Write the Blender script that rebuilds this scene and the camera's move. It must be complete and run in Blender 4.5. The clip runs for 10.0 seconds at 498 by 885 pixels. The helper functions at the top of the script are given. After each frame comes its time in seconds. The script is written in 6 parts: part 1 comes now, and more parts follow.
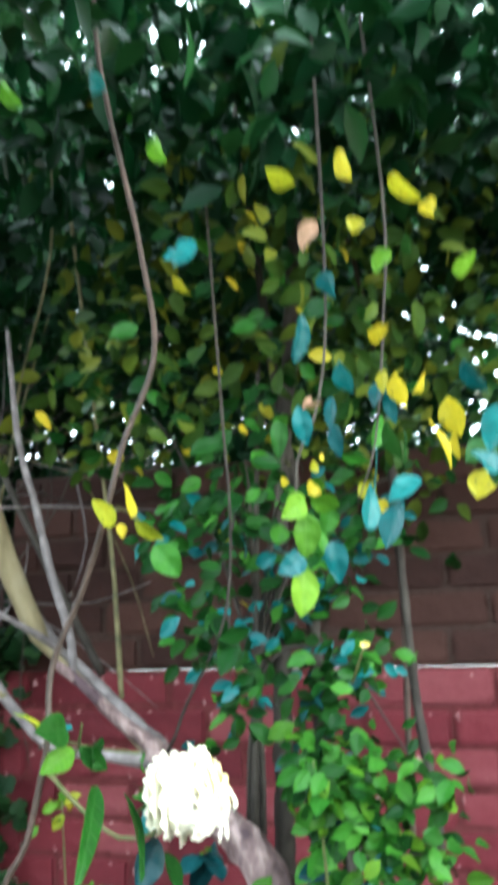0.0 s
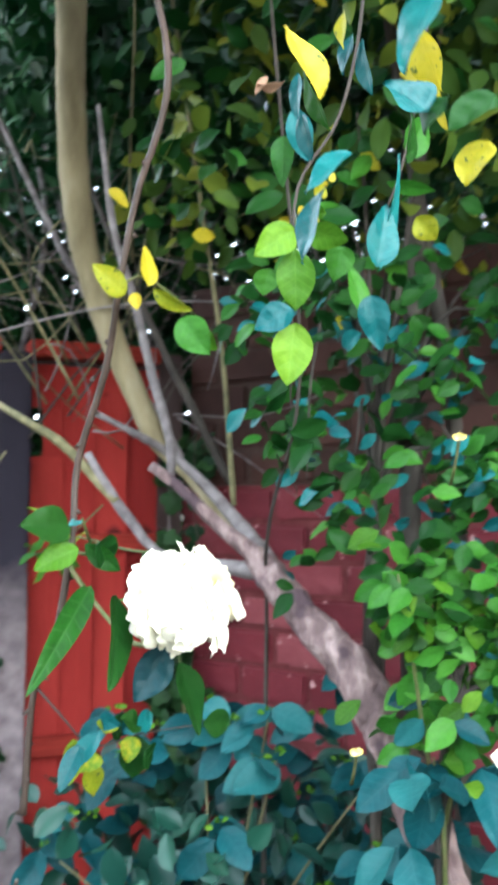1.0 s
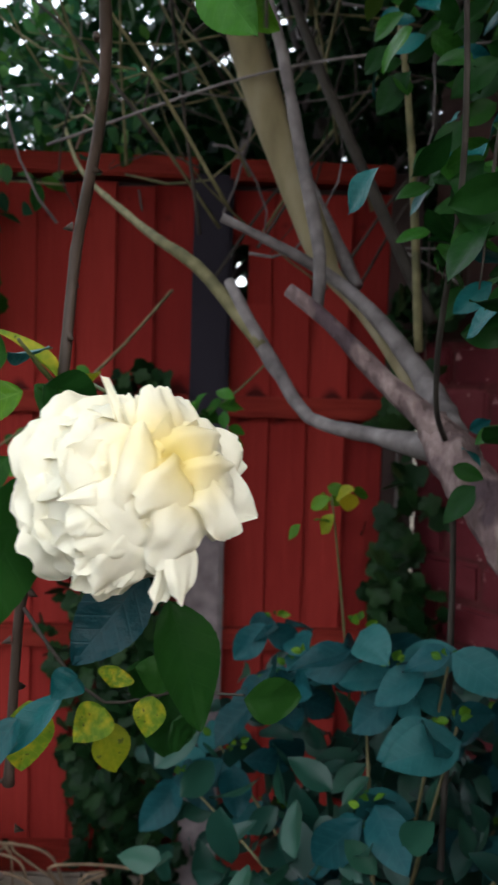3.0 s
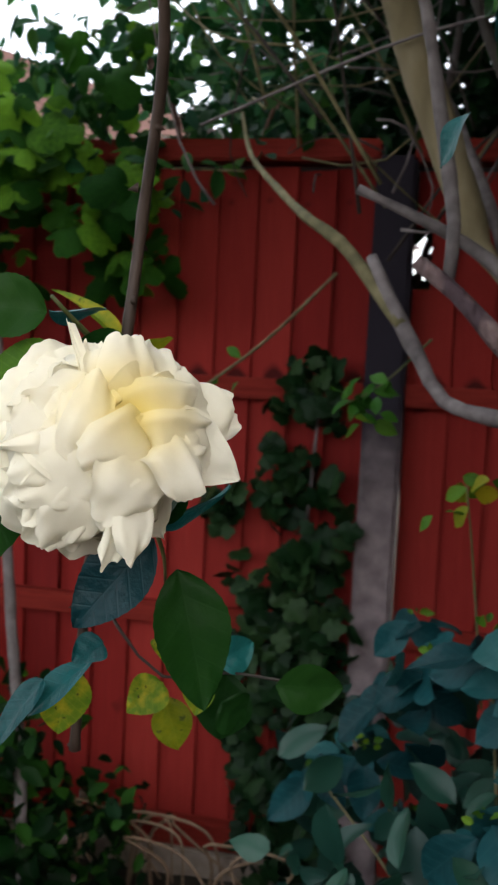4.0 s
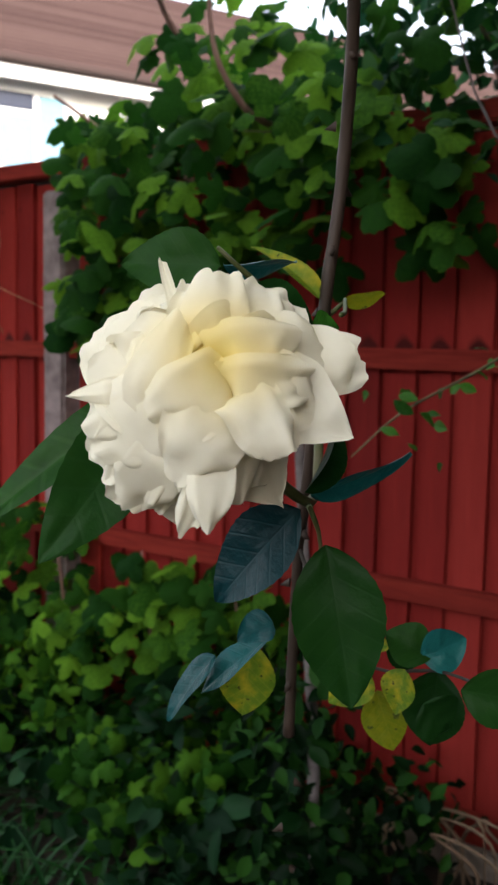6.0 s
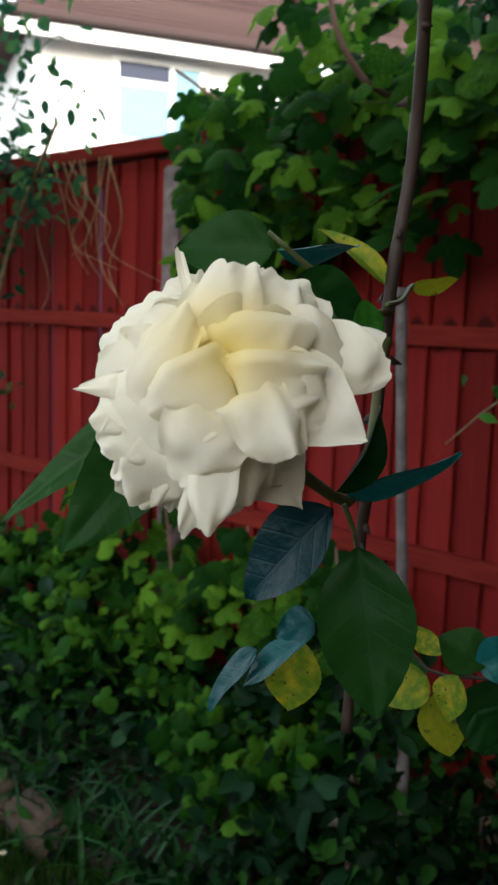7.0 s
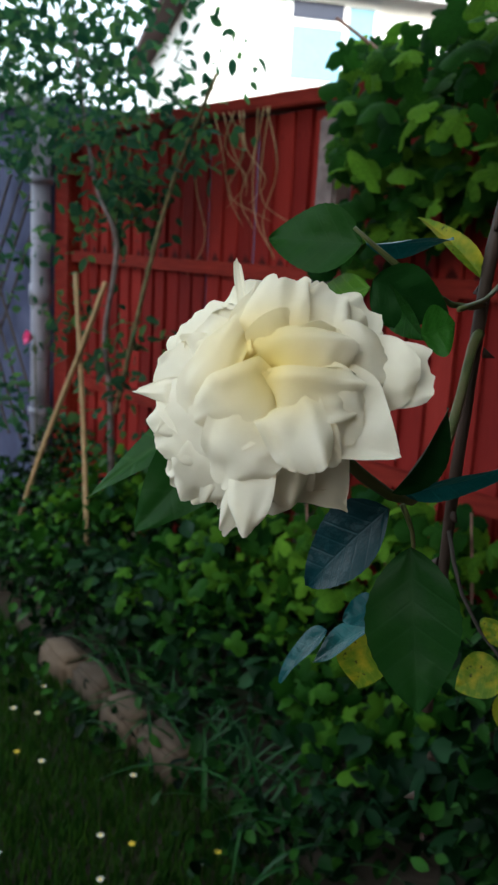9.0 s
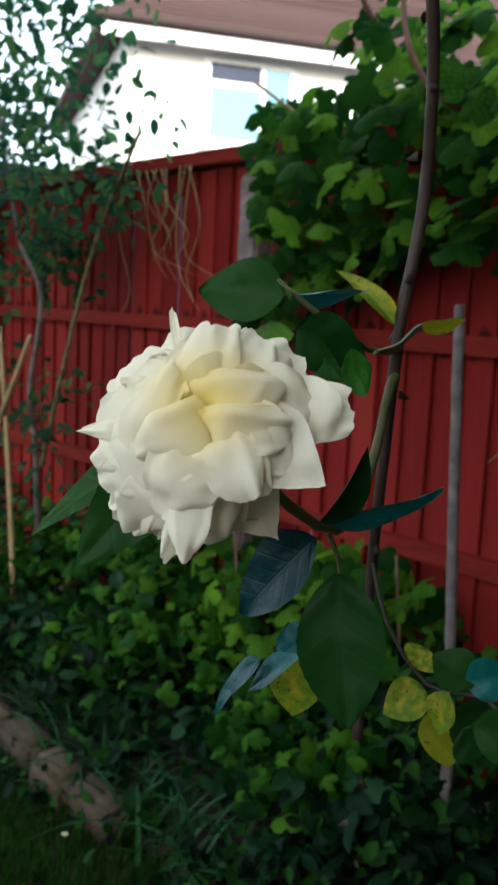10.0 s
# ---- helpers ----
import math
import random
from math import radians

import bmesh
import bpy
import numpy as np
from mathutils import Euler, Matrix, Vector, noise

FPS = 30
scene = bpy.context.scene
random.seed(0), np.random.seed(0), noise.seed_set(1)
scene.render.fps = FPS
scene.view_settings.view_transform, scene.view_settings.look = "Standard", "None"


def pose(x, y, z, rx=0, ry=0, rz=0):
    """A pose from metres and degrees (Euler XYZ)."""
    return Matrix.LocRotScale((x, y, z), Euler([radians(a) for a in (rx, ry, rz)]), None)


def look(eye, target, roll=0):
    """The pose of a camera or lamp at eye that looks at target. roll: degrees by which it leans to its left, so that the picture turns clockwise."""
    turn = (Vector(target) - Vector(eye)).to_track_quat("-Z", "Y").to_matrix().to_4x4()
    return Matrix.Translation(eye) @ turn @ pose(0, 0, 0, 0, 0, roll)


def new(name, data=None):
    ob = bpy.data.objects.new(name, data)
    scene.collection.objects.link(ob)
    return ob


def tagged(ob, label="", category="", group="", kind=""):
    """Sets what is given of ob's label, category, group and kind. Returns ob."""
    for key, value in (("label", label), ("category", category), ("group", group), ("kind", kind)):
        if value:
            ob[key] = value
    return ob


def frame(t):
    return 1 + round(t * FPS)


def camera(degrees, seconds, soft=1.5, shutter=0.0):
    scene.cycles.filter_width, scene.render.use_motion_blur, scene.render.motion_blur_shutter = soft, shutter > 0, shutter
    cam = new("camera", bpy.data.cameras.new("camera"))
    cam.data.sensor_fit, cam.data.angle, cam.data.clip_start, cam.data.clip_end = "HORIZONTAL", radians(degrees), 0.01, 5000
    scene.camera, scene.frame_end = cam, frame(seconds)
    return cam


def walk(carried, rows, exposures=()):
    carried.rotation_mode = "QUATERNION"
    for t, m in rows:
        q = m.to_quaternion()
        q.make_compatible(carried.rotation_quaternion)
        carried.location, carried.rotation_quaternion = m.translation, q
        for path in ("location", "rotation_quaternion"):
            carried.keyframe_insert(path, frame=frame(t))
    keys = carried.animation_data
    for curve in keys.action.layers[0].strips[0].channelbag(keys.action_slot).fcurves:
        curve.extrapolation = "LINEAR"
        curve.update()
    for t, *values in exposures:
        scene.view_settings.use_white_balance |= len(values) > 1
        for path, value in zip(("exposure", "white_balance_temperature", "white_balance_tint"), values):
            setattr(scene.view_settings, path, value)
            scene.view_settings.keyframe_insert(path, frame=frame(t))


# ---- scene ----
cam = camera(30.6, 10.0, 2.2, 0.4)
# a small phone lens, focused on the bloom
cam.data.dof.use_dof, cam.data.dof.focus_distance, cam.data.dof.aperture_fstop = True, 0.51, 27
PATH = [
    (0, (0.574, -1.093, 1.345), (1.825, 0.387, 1.841), -0.6),
    (0.5, (0.818, -1.015, 1.283), (1.933, 0.622, 1.561), -1.4),
    (1, (1.019, -1.04, 1.297), (1.767, 0.809, 1.439), 0.4),
    (1.5, (1.177, -1.047, 1.3), (1.701, 0.883, 1.299), -0.2),
    (2, (1.252, -0.885, 1.288), (1.679, 1.069, 1.269), 1.1),
    (2.2, (1.258, -0.806, 1.273), (1.626, 1.159, 1.22), 2.0),
    (3.3, (1.438, -0.551, 1.254), (1.398, 1.443, 1.105), 1.8),
    (3.5, (1.463, -0.551, 1.246), (1.323, 1.438, 1.097), 2.3),
    (4, (1.518, -0.522, 1.24), (1.116, 1.43, 1.073), 2.8),
    (4.5, (1.564, -0.502, 1.235), (0.983, 1.403, 1.058), 2.3),
    (5, (1.59, -0.467, 1.227), (0.836, 1.375, 1.027), 1.7),
    (5.5, (1.59, -0.437, 1.227), (0.611, 1.295, 1.021), 1.5),
    (6, (1.608, -0.409, 1.221), (0.487, 1.232, 1.002), 1.0),
    (7.3, (1.647, -0.351, 1.235), (0.259, 1.053, 0.914), 1.9),
    (7.5, (1.655, -0.344, 1.237), (0.235, 1.02, 0.888), 1.7),
    (8, (1.673, -0.332, 1.252), (0.178, 0.945, 0.883), 2.2),
    (8.5, (1.681, -0.328, 1.257), (0.122, 0.859, 0.855), 2.6),
    (9, (1.685, -0.338, 1.265), (0.139, 0.861, 0.85), 3.1),
    (9.5, (1.699, -0.347, 1.264), (0.202, 0.921, 0.875), 3.1),
    (10, (1.711, -0.365, 1.263), (0.249, 0.968, 0.967), 2.8),
]
EXPOSURES = [(0.0, 3.9, 5500, -4), (1.0, 3.9, 5500, 2), (2.2, 3.95, 5500, 1), (2.9, 2.4, 5850, 6), (3.3, 1.55, 6050, 8), (4.0, 1.85, 6100, 10), (6.0, 1.75, 6000, 9), (7.3, 1.58, 5700, 4), (10.0, 1.56, 5600, 2)]
walk(cam, [(t, look(eye, target, roll)) for t, eye, target, roll in PATH], EXPOSURES)

# ---- light and sky ----
SUN_DIR = Vector((0.75, -0.55, 0.38)).normalized()
world = bpy.data.worlds.new("sky")
scene.world = world
world.use_nodes = True
wn = world.node_tree
sky = wn.nodes.new("ShaderNodeTexSky")
sky.sky_type, sky.sun_disc = "NISHITA", False
sky.sun_elevation = math.asin(SUN_DIR.z)
sky.sun_rotation = math.atan2(SUN_DIR.x, SUN_DIR.y)
sky.air_density, sky.dust_density, sky.ozone_density = 0.8, 7.0, 0.7
back = wn.nodes["Background"]
wn.links.new(sky.outputs[0], back.inputs[0])
back.inputs[1].default_value = 0.10
# a thin white cloud veil over the whole sky
veil = wn.nodes.new("ShaderNodeBackground")
veil.inputs[0].default_value, veil.inputs[1].default_value = (1.0, 0.975, 0.925, 1), 0.75
both = wn.nodes.new("ShaderNodeAddShader")
wn.links.new(back.outputs[0], both.inputs[0])
wn.links.new(veil.outputs[0], both.inputs[1])
wn.links.new(both.outputs[0], wn.nodes["World Output"].inputs[0])
sun = new("sun", bpy.data.lights.new("sun", "SUN"))
sun.data.energy, sun.data.angle, sun.data.color = 2.4, radians(1), (1.0, 0.93, 0.82)
sun.matrix_world = look(SUN_DIR * 30, (0, 0, 0))

# ---- helpers for building ----
rng = np.random.default_rng(7)


def mat(name, colors, rough=0.6, scale=20.0, detail=6.0, bump=0.2, fine=0.0, metal=0.0, vary="", through_light=0.0, spec=0.2, stretch=(1, 1, 1), spots=None, coat=0.0, bump_scale=None, dist=0.01, veins=0.0):
    """A procedural surface: a ramp over noise, with a second larger noise, bump, and change from piece to piece."""
    m = bpy.data.materials.new(name)
    m.use_nodes = True
    nt = m.node_tree
    N, L = nt.nodes, nt.links
    p = N["Principled BSDF"]
    tc = N.new("ShaderNodeTexCoord")
    mp = N.new("ShaderNodeMapping")
    mp.inputs["Scale"].default_value = stretch
    L.new(tc.outputs["Object"], mp.inputs[0])
    n1 = N.new("ShaderNodeTexNoise")
    n1.inputs["Scale"].default_value, n1.inputs["Detail"].default_value = scale, detail
    n2 = N.new("ShaderNodeTexNoise")
    n2.inputs["Scale"].default_value, n2.inputs["Detail"].default_value = scale * 0.17, 3
    for n in (n1, n2):
        L.new(mp.outputs[0], n.inputs["Vector"])
    add = N.new("ShaderNodeMath")
    add.operation = "MULTIPLY_ADD"
    add.inputs[1].default_value = 0.6
    L.new(n1.outputs[0], add.inputs[0])
    half = N.new("ShaderNodeMath")
    half.operation = "MULTIPLY"
    half.inputs[1].default_value = 0.4
    L.new(n2.outputs[0], half.inputs[0])
    L.new(half.outputs[0], add.inputs[2])
    value = add.outputs[0]
    if vary:
        if vary == "island":
            g = N.new("ShaderNodeNewGeometry")
            r = g.outputs["Random Per Island"]
        else:
            g = N.new("ShaderNodeObjectInfo")
            r = g.outputs["Random"]
        mx = N.new("ShaderNodeMath")
        mx.operation = "MULTIPLY_ADD"
        mx.inputs[1].default_value = 0.7
        L.new(r, mx.inputs[0])
        sc = N.new("ShaderNodeMath")
        sc.operation = "MULTIPLY_ADD"
        sc.inputs[1].default_value, sc.inputs[2].default_value = 0.6, -0.15
        L.new(value, sc.inputs[0])
        L.new(sc.outputs[0], mx.inputs[2])
        value = mx.outputs[0]
    ramp = N.new("ShaderNodeValToRGB")
    el = ramp.color_ramp.elements
    lo, hi = (0.12, 0.9) if vary else (0.32, 0.68)
    el[0].position, el[1].position = lo, hi
    el[0].color, el[1].color = (*colors[0], 1), (*colors[-1], 1)
    for k, c in enumerate(colors[1:-1]):
        e = el.new(lo + (hi - lo) * (k + 1) / (len(colors) - 1))
        e.color = (*c, 1)
    L.new(value, ramp.inputs[0])
    col = ramp.outputs[0]
    if spots:
        v = N.new("ShaderNodeTexNoise")
        v.inputs["Scale"].default_value, v.inputs["Detail"].default_value = spots[1], 2
        L.new(tc.outputs["Object"], v.inputs["Vector"])
        r2 = N.new("ShaderNodeValToRGB")
        r2.color_ramp.elements[0].position, r2.color_ramp.elements[1].position = spots[2], spots[2] + 0.06
        L.new(v.outputs[0], r2.inputs[0])
        mixc = N.new("ShaderNodeMixRGB")
        L.new(r2.outputs[0], mixc.inputs[0])
        L.new(col, mixc.inputs[1])
        mixc.inputs[2].default_value = (*spots[0], 1)
        col = mixc.outputs[0]
    vein = None
    if veins:
        # midrib and slanting side veins on a leaf one unit long, along y
        sep = N.new("ShaderNodeSeparateXYZ")
        L.new(tc.outputs["Object"], sep.inputs[0])

        def op(kind, a, b=None, c=None):
            q = N.new("ShaderNodeMath")
            q.operation = kind
            for k, v in enumerate((a, b, c)):
                if v is None:
                    continue
                if isinstance(v, (int, float)):
                    q.inputs[k].default_value = v
                else:
                    L.new(v, q.inputs[k])
            return q.outputs[0]

        ax = op("ABSOLUTE", sep.outputs[0])
        mid = op("SUBTRACT", 1.0, op("MULTIPLY", ax, 70.0))
        side = op("SINE", op("MULTIPLY", op("SUBTRACT", sep.outputs[1], op("MULTIPLY", ax, 0.75)), 44.0))
        side = op("MULTIPLY", op("SUBTRACT", side, 0.80), 3.5)
        vein = op("MINIMUM", op("MAXIMUM", op("MAXIMUM", mid, side), 0.0), 1.0)
        mv = N.new("ShaderNodeMixRGB")
        L.new(op("MULTIPLY", vein, veins), mv.inputs[0])
        L.new(col, mv.inputs[1])
        mv.inputs[2].default_value = (*[min(1, 0.10 + v * 1.8) for v in colors[-1]], 1)
        col = mv.outputs[0]
    L.new(col, p.inputs["Base Color"])
    p.inputs["Roughness"].default_value, p.inputs["Metallic"].default_value = rough, metal
    p.inputs["Specular IOR Level"].default_value = spec
    p.inputs["Coat Weight"].default_value = coat
    if bump:
        b = N.new("ShaderNodeBump")
        b.inputs["Strength"].default_value, b.inputs["Distance"].default_value = bump, dist
        if bump_scale:
            n3 = N.new("ShaderNodeTexNoise")
            n3.inputs["Scale"].default_value, n3.inputs["Detail"].default_value = bump_scale, 5
            L.new(mp.outputs[0], n3.inputs["Vector"])
            L.new(n3.outputs[0], b.inputs["Height"])
        else:
            if vein is not None:
                h = N.new("ShaderNodeMath")
                h.operation = "MULTIPLY_ADD"
                h.inputs[1].default_value = -0.6
                L.new(vein, h.inputs[0])
                L.new(n1.outputs[0], h.inputs[2])
                L.new(h.outputs[0], b.inputs["Height"])
            else:
                L.new(n1.outputs[0], b.inputs["Height"])
        L.new(b.outputs[0], p.inputs["Normal"])
    if through_light:
        t = N.new("ShaderNodeBsdfTranslucent")
        L.new(col, t.inputs[0])
        ms = N.new("ShaderNodeMixShader")
        ms.inputs[0].default_value = through_light
        L.new(p.outputs[0], ms.inputs[1])
        L.new(t.outputs[0], ms.inputs[2])
        L.new(ms.outputs[0], N["Material Output"].inputs[0])
    return m


def plain(name, color, rough=0.5, spec=0.5):
    return mat(name, [tuple(c * 0.85 for c in color), color], rough, 30, 4, 0.05, spec=spec)


def obj(name, verts, faces, material, parent=None, label="", smooth=False, m=None):
    me = bpy.data.meshes.new(name)
    me.from_pydata([tuple(map(float, v)) for v in verts], [], [tuple(map(int, f)) for f in faces])
    me.materials.append(material)
    if smooth:
        me.shade_smooth()
    ob = new(name, me)
    if m is not None:
        ob.matrix_basis = m
    if parent is not None:
        ob.parent = parent
    if label:
        ob["label"] = label
    return ob


def share(name, me, parent, m, label=""):
    ob = new(name, me)
    ob.parent = parent
    ob.matrix_basis = m
    if label:
        ob["label"] = label
    return ob


def part(name, bm, material, parent, label="", smooth=True):
    me = bpy.data.meshes.new(name)
    bm.to_mesh(me)
    bm.free()
    me.materials.append(material)
    if smooth:
        me.shade_smooth()
    ob = new(name, me)
    ob.parent = parent
    if label:
        ob["label"] = label
    return ob


def thing(name, place, label, category, group="", kind=""):
    ob = new(name)
    ob.empty_display_size = 0.05
    ob.location = place
    return tagged(ob, label, category, group, kind)


def box_bm(x0, x1, y0, y1, z0, z1, bevel=0.004, bm=None):
    bm = bm or bmesh.new()
    made = bmesh.ops.create_cube(bm, size=1, matrix=Matrix.Translation(((x0 + x1) / 2, (y0 + y1) / 2, (z0 + z1) / 2)) @ Matrix.Diagonal((x1 - x0, y1 - y0, z1 - z0, 1)))
    if bevel:
        edges = list({e for v in made["verts"] for e in v.link_edges})
        bmesh.ops.bevel(bm, geom=edges, offset=bevel, segments=2, affect="EDGES")
    return bm


def spline(points, step):
    """Catmull-Rom through the points."""
    P = [np.array(p, float) for p in points]
    P = [2 * P[0] - P[1]] + P + [2 * P[-1] - P[-2]]
    out = []
    for i in range(1, len(P) - 2):
        n = max(2, int(np.linalg.norm(P[i + 1][:3] - P[i][:3]) / step))
        for k in range(n):
            t = k / n
            a, b, c, d = P[i - 1], P[i], P[i + 1], P[i + 2]
            out.append(0.5 * (2 * b + (c - a) * t + (2 * a - 5 * b + 4 * c - d) * t * t + (3 * b - a - 3 * c + d) * t ** 3))
    out.append(P[-2])
    return np.array(out)


def tube_geo(points, sides=10, step=0.03, rough=0.06, seed=1):
    """A bent, tapering round limb; points are x, y, z, radius."""
    r = np.random.default_rng(seed)
    c = spline(points, step)
    V, F, n = [], [], len(c)
    ref = np.array([0.3, 0.9, 0.2])
    for i in range(n):
        d = c[min(i + 1, n - 1), :3] - c[max(i - 1, 0), :3]
        d = d / (np.linalg.norm(d) + 1e-9)
        a = np.cross(d, ref)
        a /= np.linalg.norm(a) + 1e-9
        b = np.cross(d, a)
        swell = 1 + rough * r.standard_normal() * 0.6
        for k in range(sides):
            w = 2 * math.pi * k / sides
            rad = c[i, 3] * swell * (1 + rough * r.standard_normal())
            V.append(c[i, :3] + rad * (math.cos(w) * a + math.sin(w) * b))
    for i in range(n - 1):
        for k in range(sides):
            F.append((i * sides + k, i * sides + (k + 1) % sides, (i + 1) * sides + (k + 1) % sides, (i + 1) * sides + k))
    F.append(tuple(range(sides))[::-1])
    F.append(tuple((n - 1) * sides + k for k in range(sides)))
    return V, F


def tube(name, points, material, parent, label="", sides=10, step=0.03, rough=0.06, seed=1):
    V, F = tube_geo(points, sides, step, rough, seed)
    return obj(name, V, F, material, parent, label, True)


def leaf_geo(length=1.0, width=0.5, fold=0.25, curl=0.2, wave=0.0, widest=0.45, rows=9, cols=6, teeth=0.0, seed=0):
    """An oval leaf along +y, upper side +z: folded on its midrib, curling at the tip, with raised fields between the veins."""
    r = np.random.default_rng(seed)
    ph = r.uniform(0, 6.28, 3)
    V, F = [], []
    for i in range(rows + 1):
        t = i / rows
        p = math.log(0.5) / math.log(widest)
        w = math.sin(math.pi * min(1, max(0, t)) ** p) ** 0.8 if 0 < t < 1 else 0.0
        w = max(w, 0.02 if t < 0.5 else 0.0) * width / 2
        if 0 < t < 1:
            w *= 1 + teeth * (1 if i % 2 else -1)
        for j in range(cols + 1):
            s = 2 * j / cols - 1
            z = fold * w * abs(s) - curl * length * t * t * 0.5
            z += wave * width * math.sin(7 * t + ph[0] + 2 * s) * abs(s)
            z += 0.018 * width * math.cos(18 * t - 5 * abs(s)) * (1 - abs(s)) * 4 * abs(s)
            V.append((s * w * (1 - 0.15 * fold), length * t * (1 - 0.04 * curl), z))
    for i in range(rows):
        for j in range(cols):
            a = i * (cols + 1) + j
            F.append((a, a + 1, a + cols + 2, a + cols + 1))
    return np.array(V), F


def lobed_geo(lobes=5, depth=0.5, curl=0.2, seed=0, n=36):
    """A lobed leaf as wide as long (fig, ivy), from its stalk at the origin along +y, 1 long."""
    r = np.random.default_rng(seed)
    V = [(0, 0.28, 0)]
    rim = []
    for k in range(n):
        a = -math.pi + 2 * math.pi * k / n
        lob = abs(math.cos(a * lobes / 2 * 0.86)) ** 0.7
        rad = (0.30 + 0.42 * math.cos(a / 2) ** 0.6 if abs(a) < math.pi - 0.05 else 0.26) * (1 - depth + depth * lob)
        rim.append((a, rad * (1 + 0.04 * r.standard_normal())))
    for f in (0.5, 1.0):
        for a, rad in rim:
            x, y = math.sin(a) * rad * f, 0.28 + math.cos(a) * rad * f
            V.append((x, y, -curl * (x * x + (y - 0.3) ** 2) * 0.9 + 0.04 * math.cos(a * lobes) * f))
    F = [(0, 1 + k, 1 + (k + 1) % n) for k in range(n)]
    F += [(1 + k, 1 + n + k, 1 + n + (k + 1) % n, 1 + (k + 1) % n) for k in range(n)]
    return np.array(V), F


def basis(base, tip, up):
    y = Vector(tip) - Vector(base)
    length = y.length
    y.normalize()
    z = Vector(up)
    z = z - z.dot(y) * y
    if z.length < 1e-4:
        z = Vector((0.3, 0.2, 0.9))
        z = z - z.dot(y) * y
    z.normalize()
    x = y.cross(z)
    m = Matrix((x, y, z)).transposed().to_4x4()
    m.translation = Vector(base)
    return m, length


def scatter(name, templates, places, material, parent=None, label=""):
    """Many leaves joined in one mesh. places: rows of base (3), direction (3), upper side (3), size."""
    VV, FF, off = [], [], 0
    for q, (b, d, u, s) in enumerate(places):
        V, F = templates[q % len(templates)]
        d = np.asarray(d, float)
        d = d / (np.linalg.norm(d) + 1e-9)
        u = np.asarray(u, float)
        u = u - u.dot(d) * d
        u = u / (np.linalg.norm(u) + 1e-9)
        x = np.cross(d, u)
        VV.append(np.asarray(b) + s * (V[:, :1] * x + V[:, 1:2] * d + V[:, 2:3] * u))
        FF.extend([tuple(i + off for i in f) for f in F])
        off += len(V)
    return obj(name, np.concatenate(VV), FF, material, parent, label, True)


# ---- materials ----
fence_paint = mat("fence_paint", [(0.131, 0.00909, 0.00806), (0.202, 0.0151, 0.0121), (0.272, 0.0262, 0.0202)], 0.8, 14, 8, 0.6, vary="object", stretch=(6, 6, 0.6), dist=0.004, spec=0.12, spots=((0.055, 0.006, 0.005), 7, 0.64))
rail_paint = mat("rail_paint", [(0.127, 0.0103, 0.0069), (0.23, 0.0253, 0.0161)], 0.8, 14, 8, 0.5, stretch=(0.6, 6, 6), dist=0.004, spec=0.12)
def darken_above(m, color, z, soft):
    """A darker colour with a ragged lower edge, from that height of the piece upward."""
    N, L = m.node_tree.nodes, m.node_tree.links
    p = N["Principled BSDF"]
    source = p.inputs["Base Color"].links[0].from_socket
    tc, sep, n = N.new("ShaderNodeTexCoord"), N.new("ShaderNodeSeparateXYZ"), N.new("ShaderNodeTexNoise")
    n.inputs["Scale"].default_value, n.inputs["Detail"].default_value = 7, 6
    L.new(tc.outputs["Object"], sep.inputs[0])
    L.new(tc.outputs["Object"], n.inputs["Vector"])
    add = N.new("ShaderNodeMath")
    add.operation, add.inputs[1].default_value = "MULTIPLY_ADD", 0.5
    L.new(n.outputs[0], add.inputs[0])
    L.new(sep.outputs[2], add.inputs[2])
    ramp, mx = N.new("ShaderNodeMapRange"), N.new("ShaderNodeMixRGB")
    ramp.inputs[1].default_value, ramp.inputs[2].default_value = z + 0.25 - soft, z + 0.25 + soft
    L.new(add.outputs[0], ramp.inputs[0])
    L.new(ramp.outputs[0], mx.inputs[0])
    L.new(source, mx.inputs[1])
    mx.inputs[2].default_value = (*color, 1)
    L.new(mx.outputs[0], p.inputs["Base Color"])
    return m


post_mat = mat("post_concrete", [(0.10, 0.075, 0.075), (0.19, 0.15, 0.15), (0.30, 0.24, 0.24)], 0.9, 22, 8, 0.5, dist=0.004)
brick_red = mat("brick_red", [(0.068, 0.0068, 0.0109), (0.105, 0.0122, 0.0177), (0.156, 0.0374, 0.0422)], 0.7, 28, 8, 0.8, vary="object", dist=0.006, spots=((0.36, 0.20, 0.20), 26, 0.68))
brick_brown = mat("brick_brown", [(0.0217, 0.00868, 0.00682), (0.0372, 0.0149, 0.0112), (0.0527, 0.0223, 0.0167)], 0.85, 28, 8, 0.8, vary="object", dist=0.006)
mortar_mat = mat("mortar", [(0.063, 0.0112, 0.0126), (0.105, 0.0245, 0.0252)], 0.9, 40, 6, 0.5)
mortar_brown = mat("mortar_brown", [(0.031, 0.0174, 0.0136), (0.0496, 0.0285, 0.0223)], 0.9, 40, 6, 0.5)
soil_mat = mat("soil", [(0.0127, 0.0109, 0.00728), (0.0273, 0.0218, 0.0146), (0.0501, 0.0382, 0.0273)], 0.95, 9, 10, 1.0, dist=0.03)
grass_mat = mat("grass_blades", [(0.00663, 0.0243, 0.00221), (0.0133, 0.0464, 0.00332), (0.0331, 0.0718, 0.00663)], 0.7, 3, 3, 0, vary="island", through_light=0.3, spec=0.08)
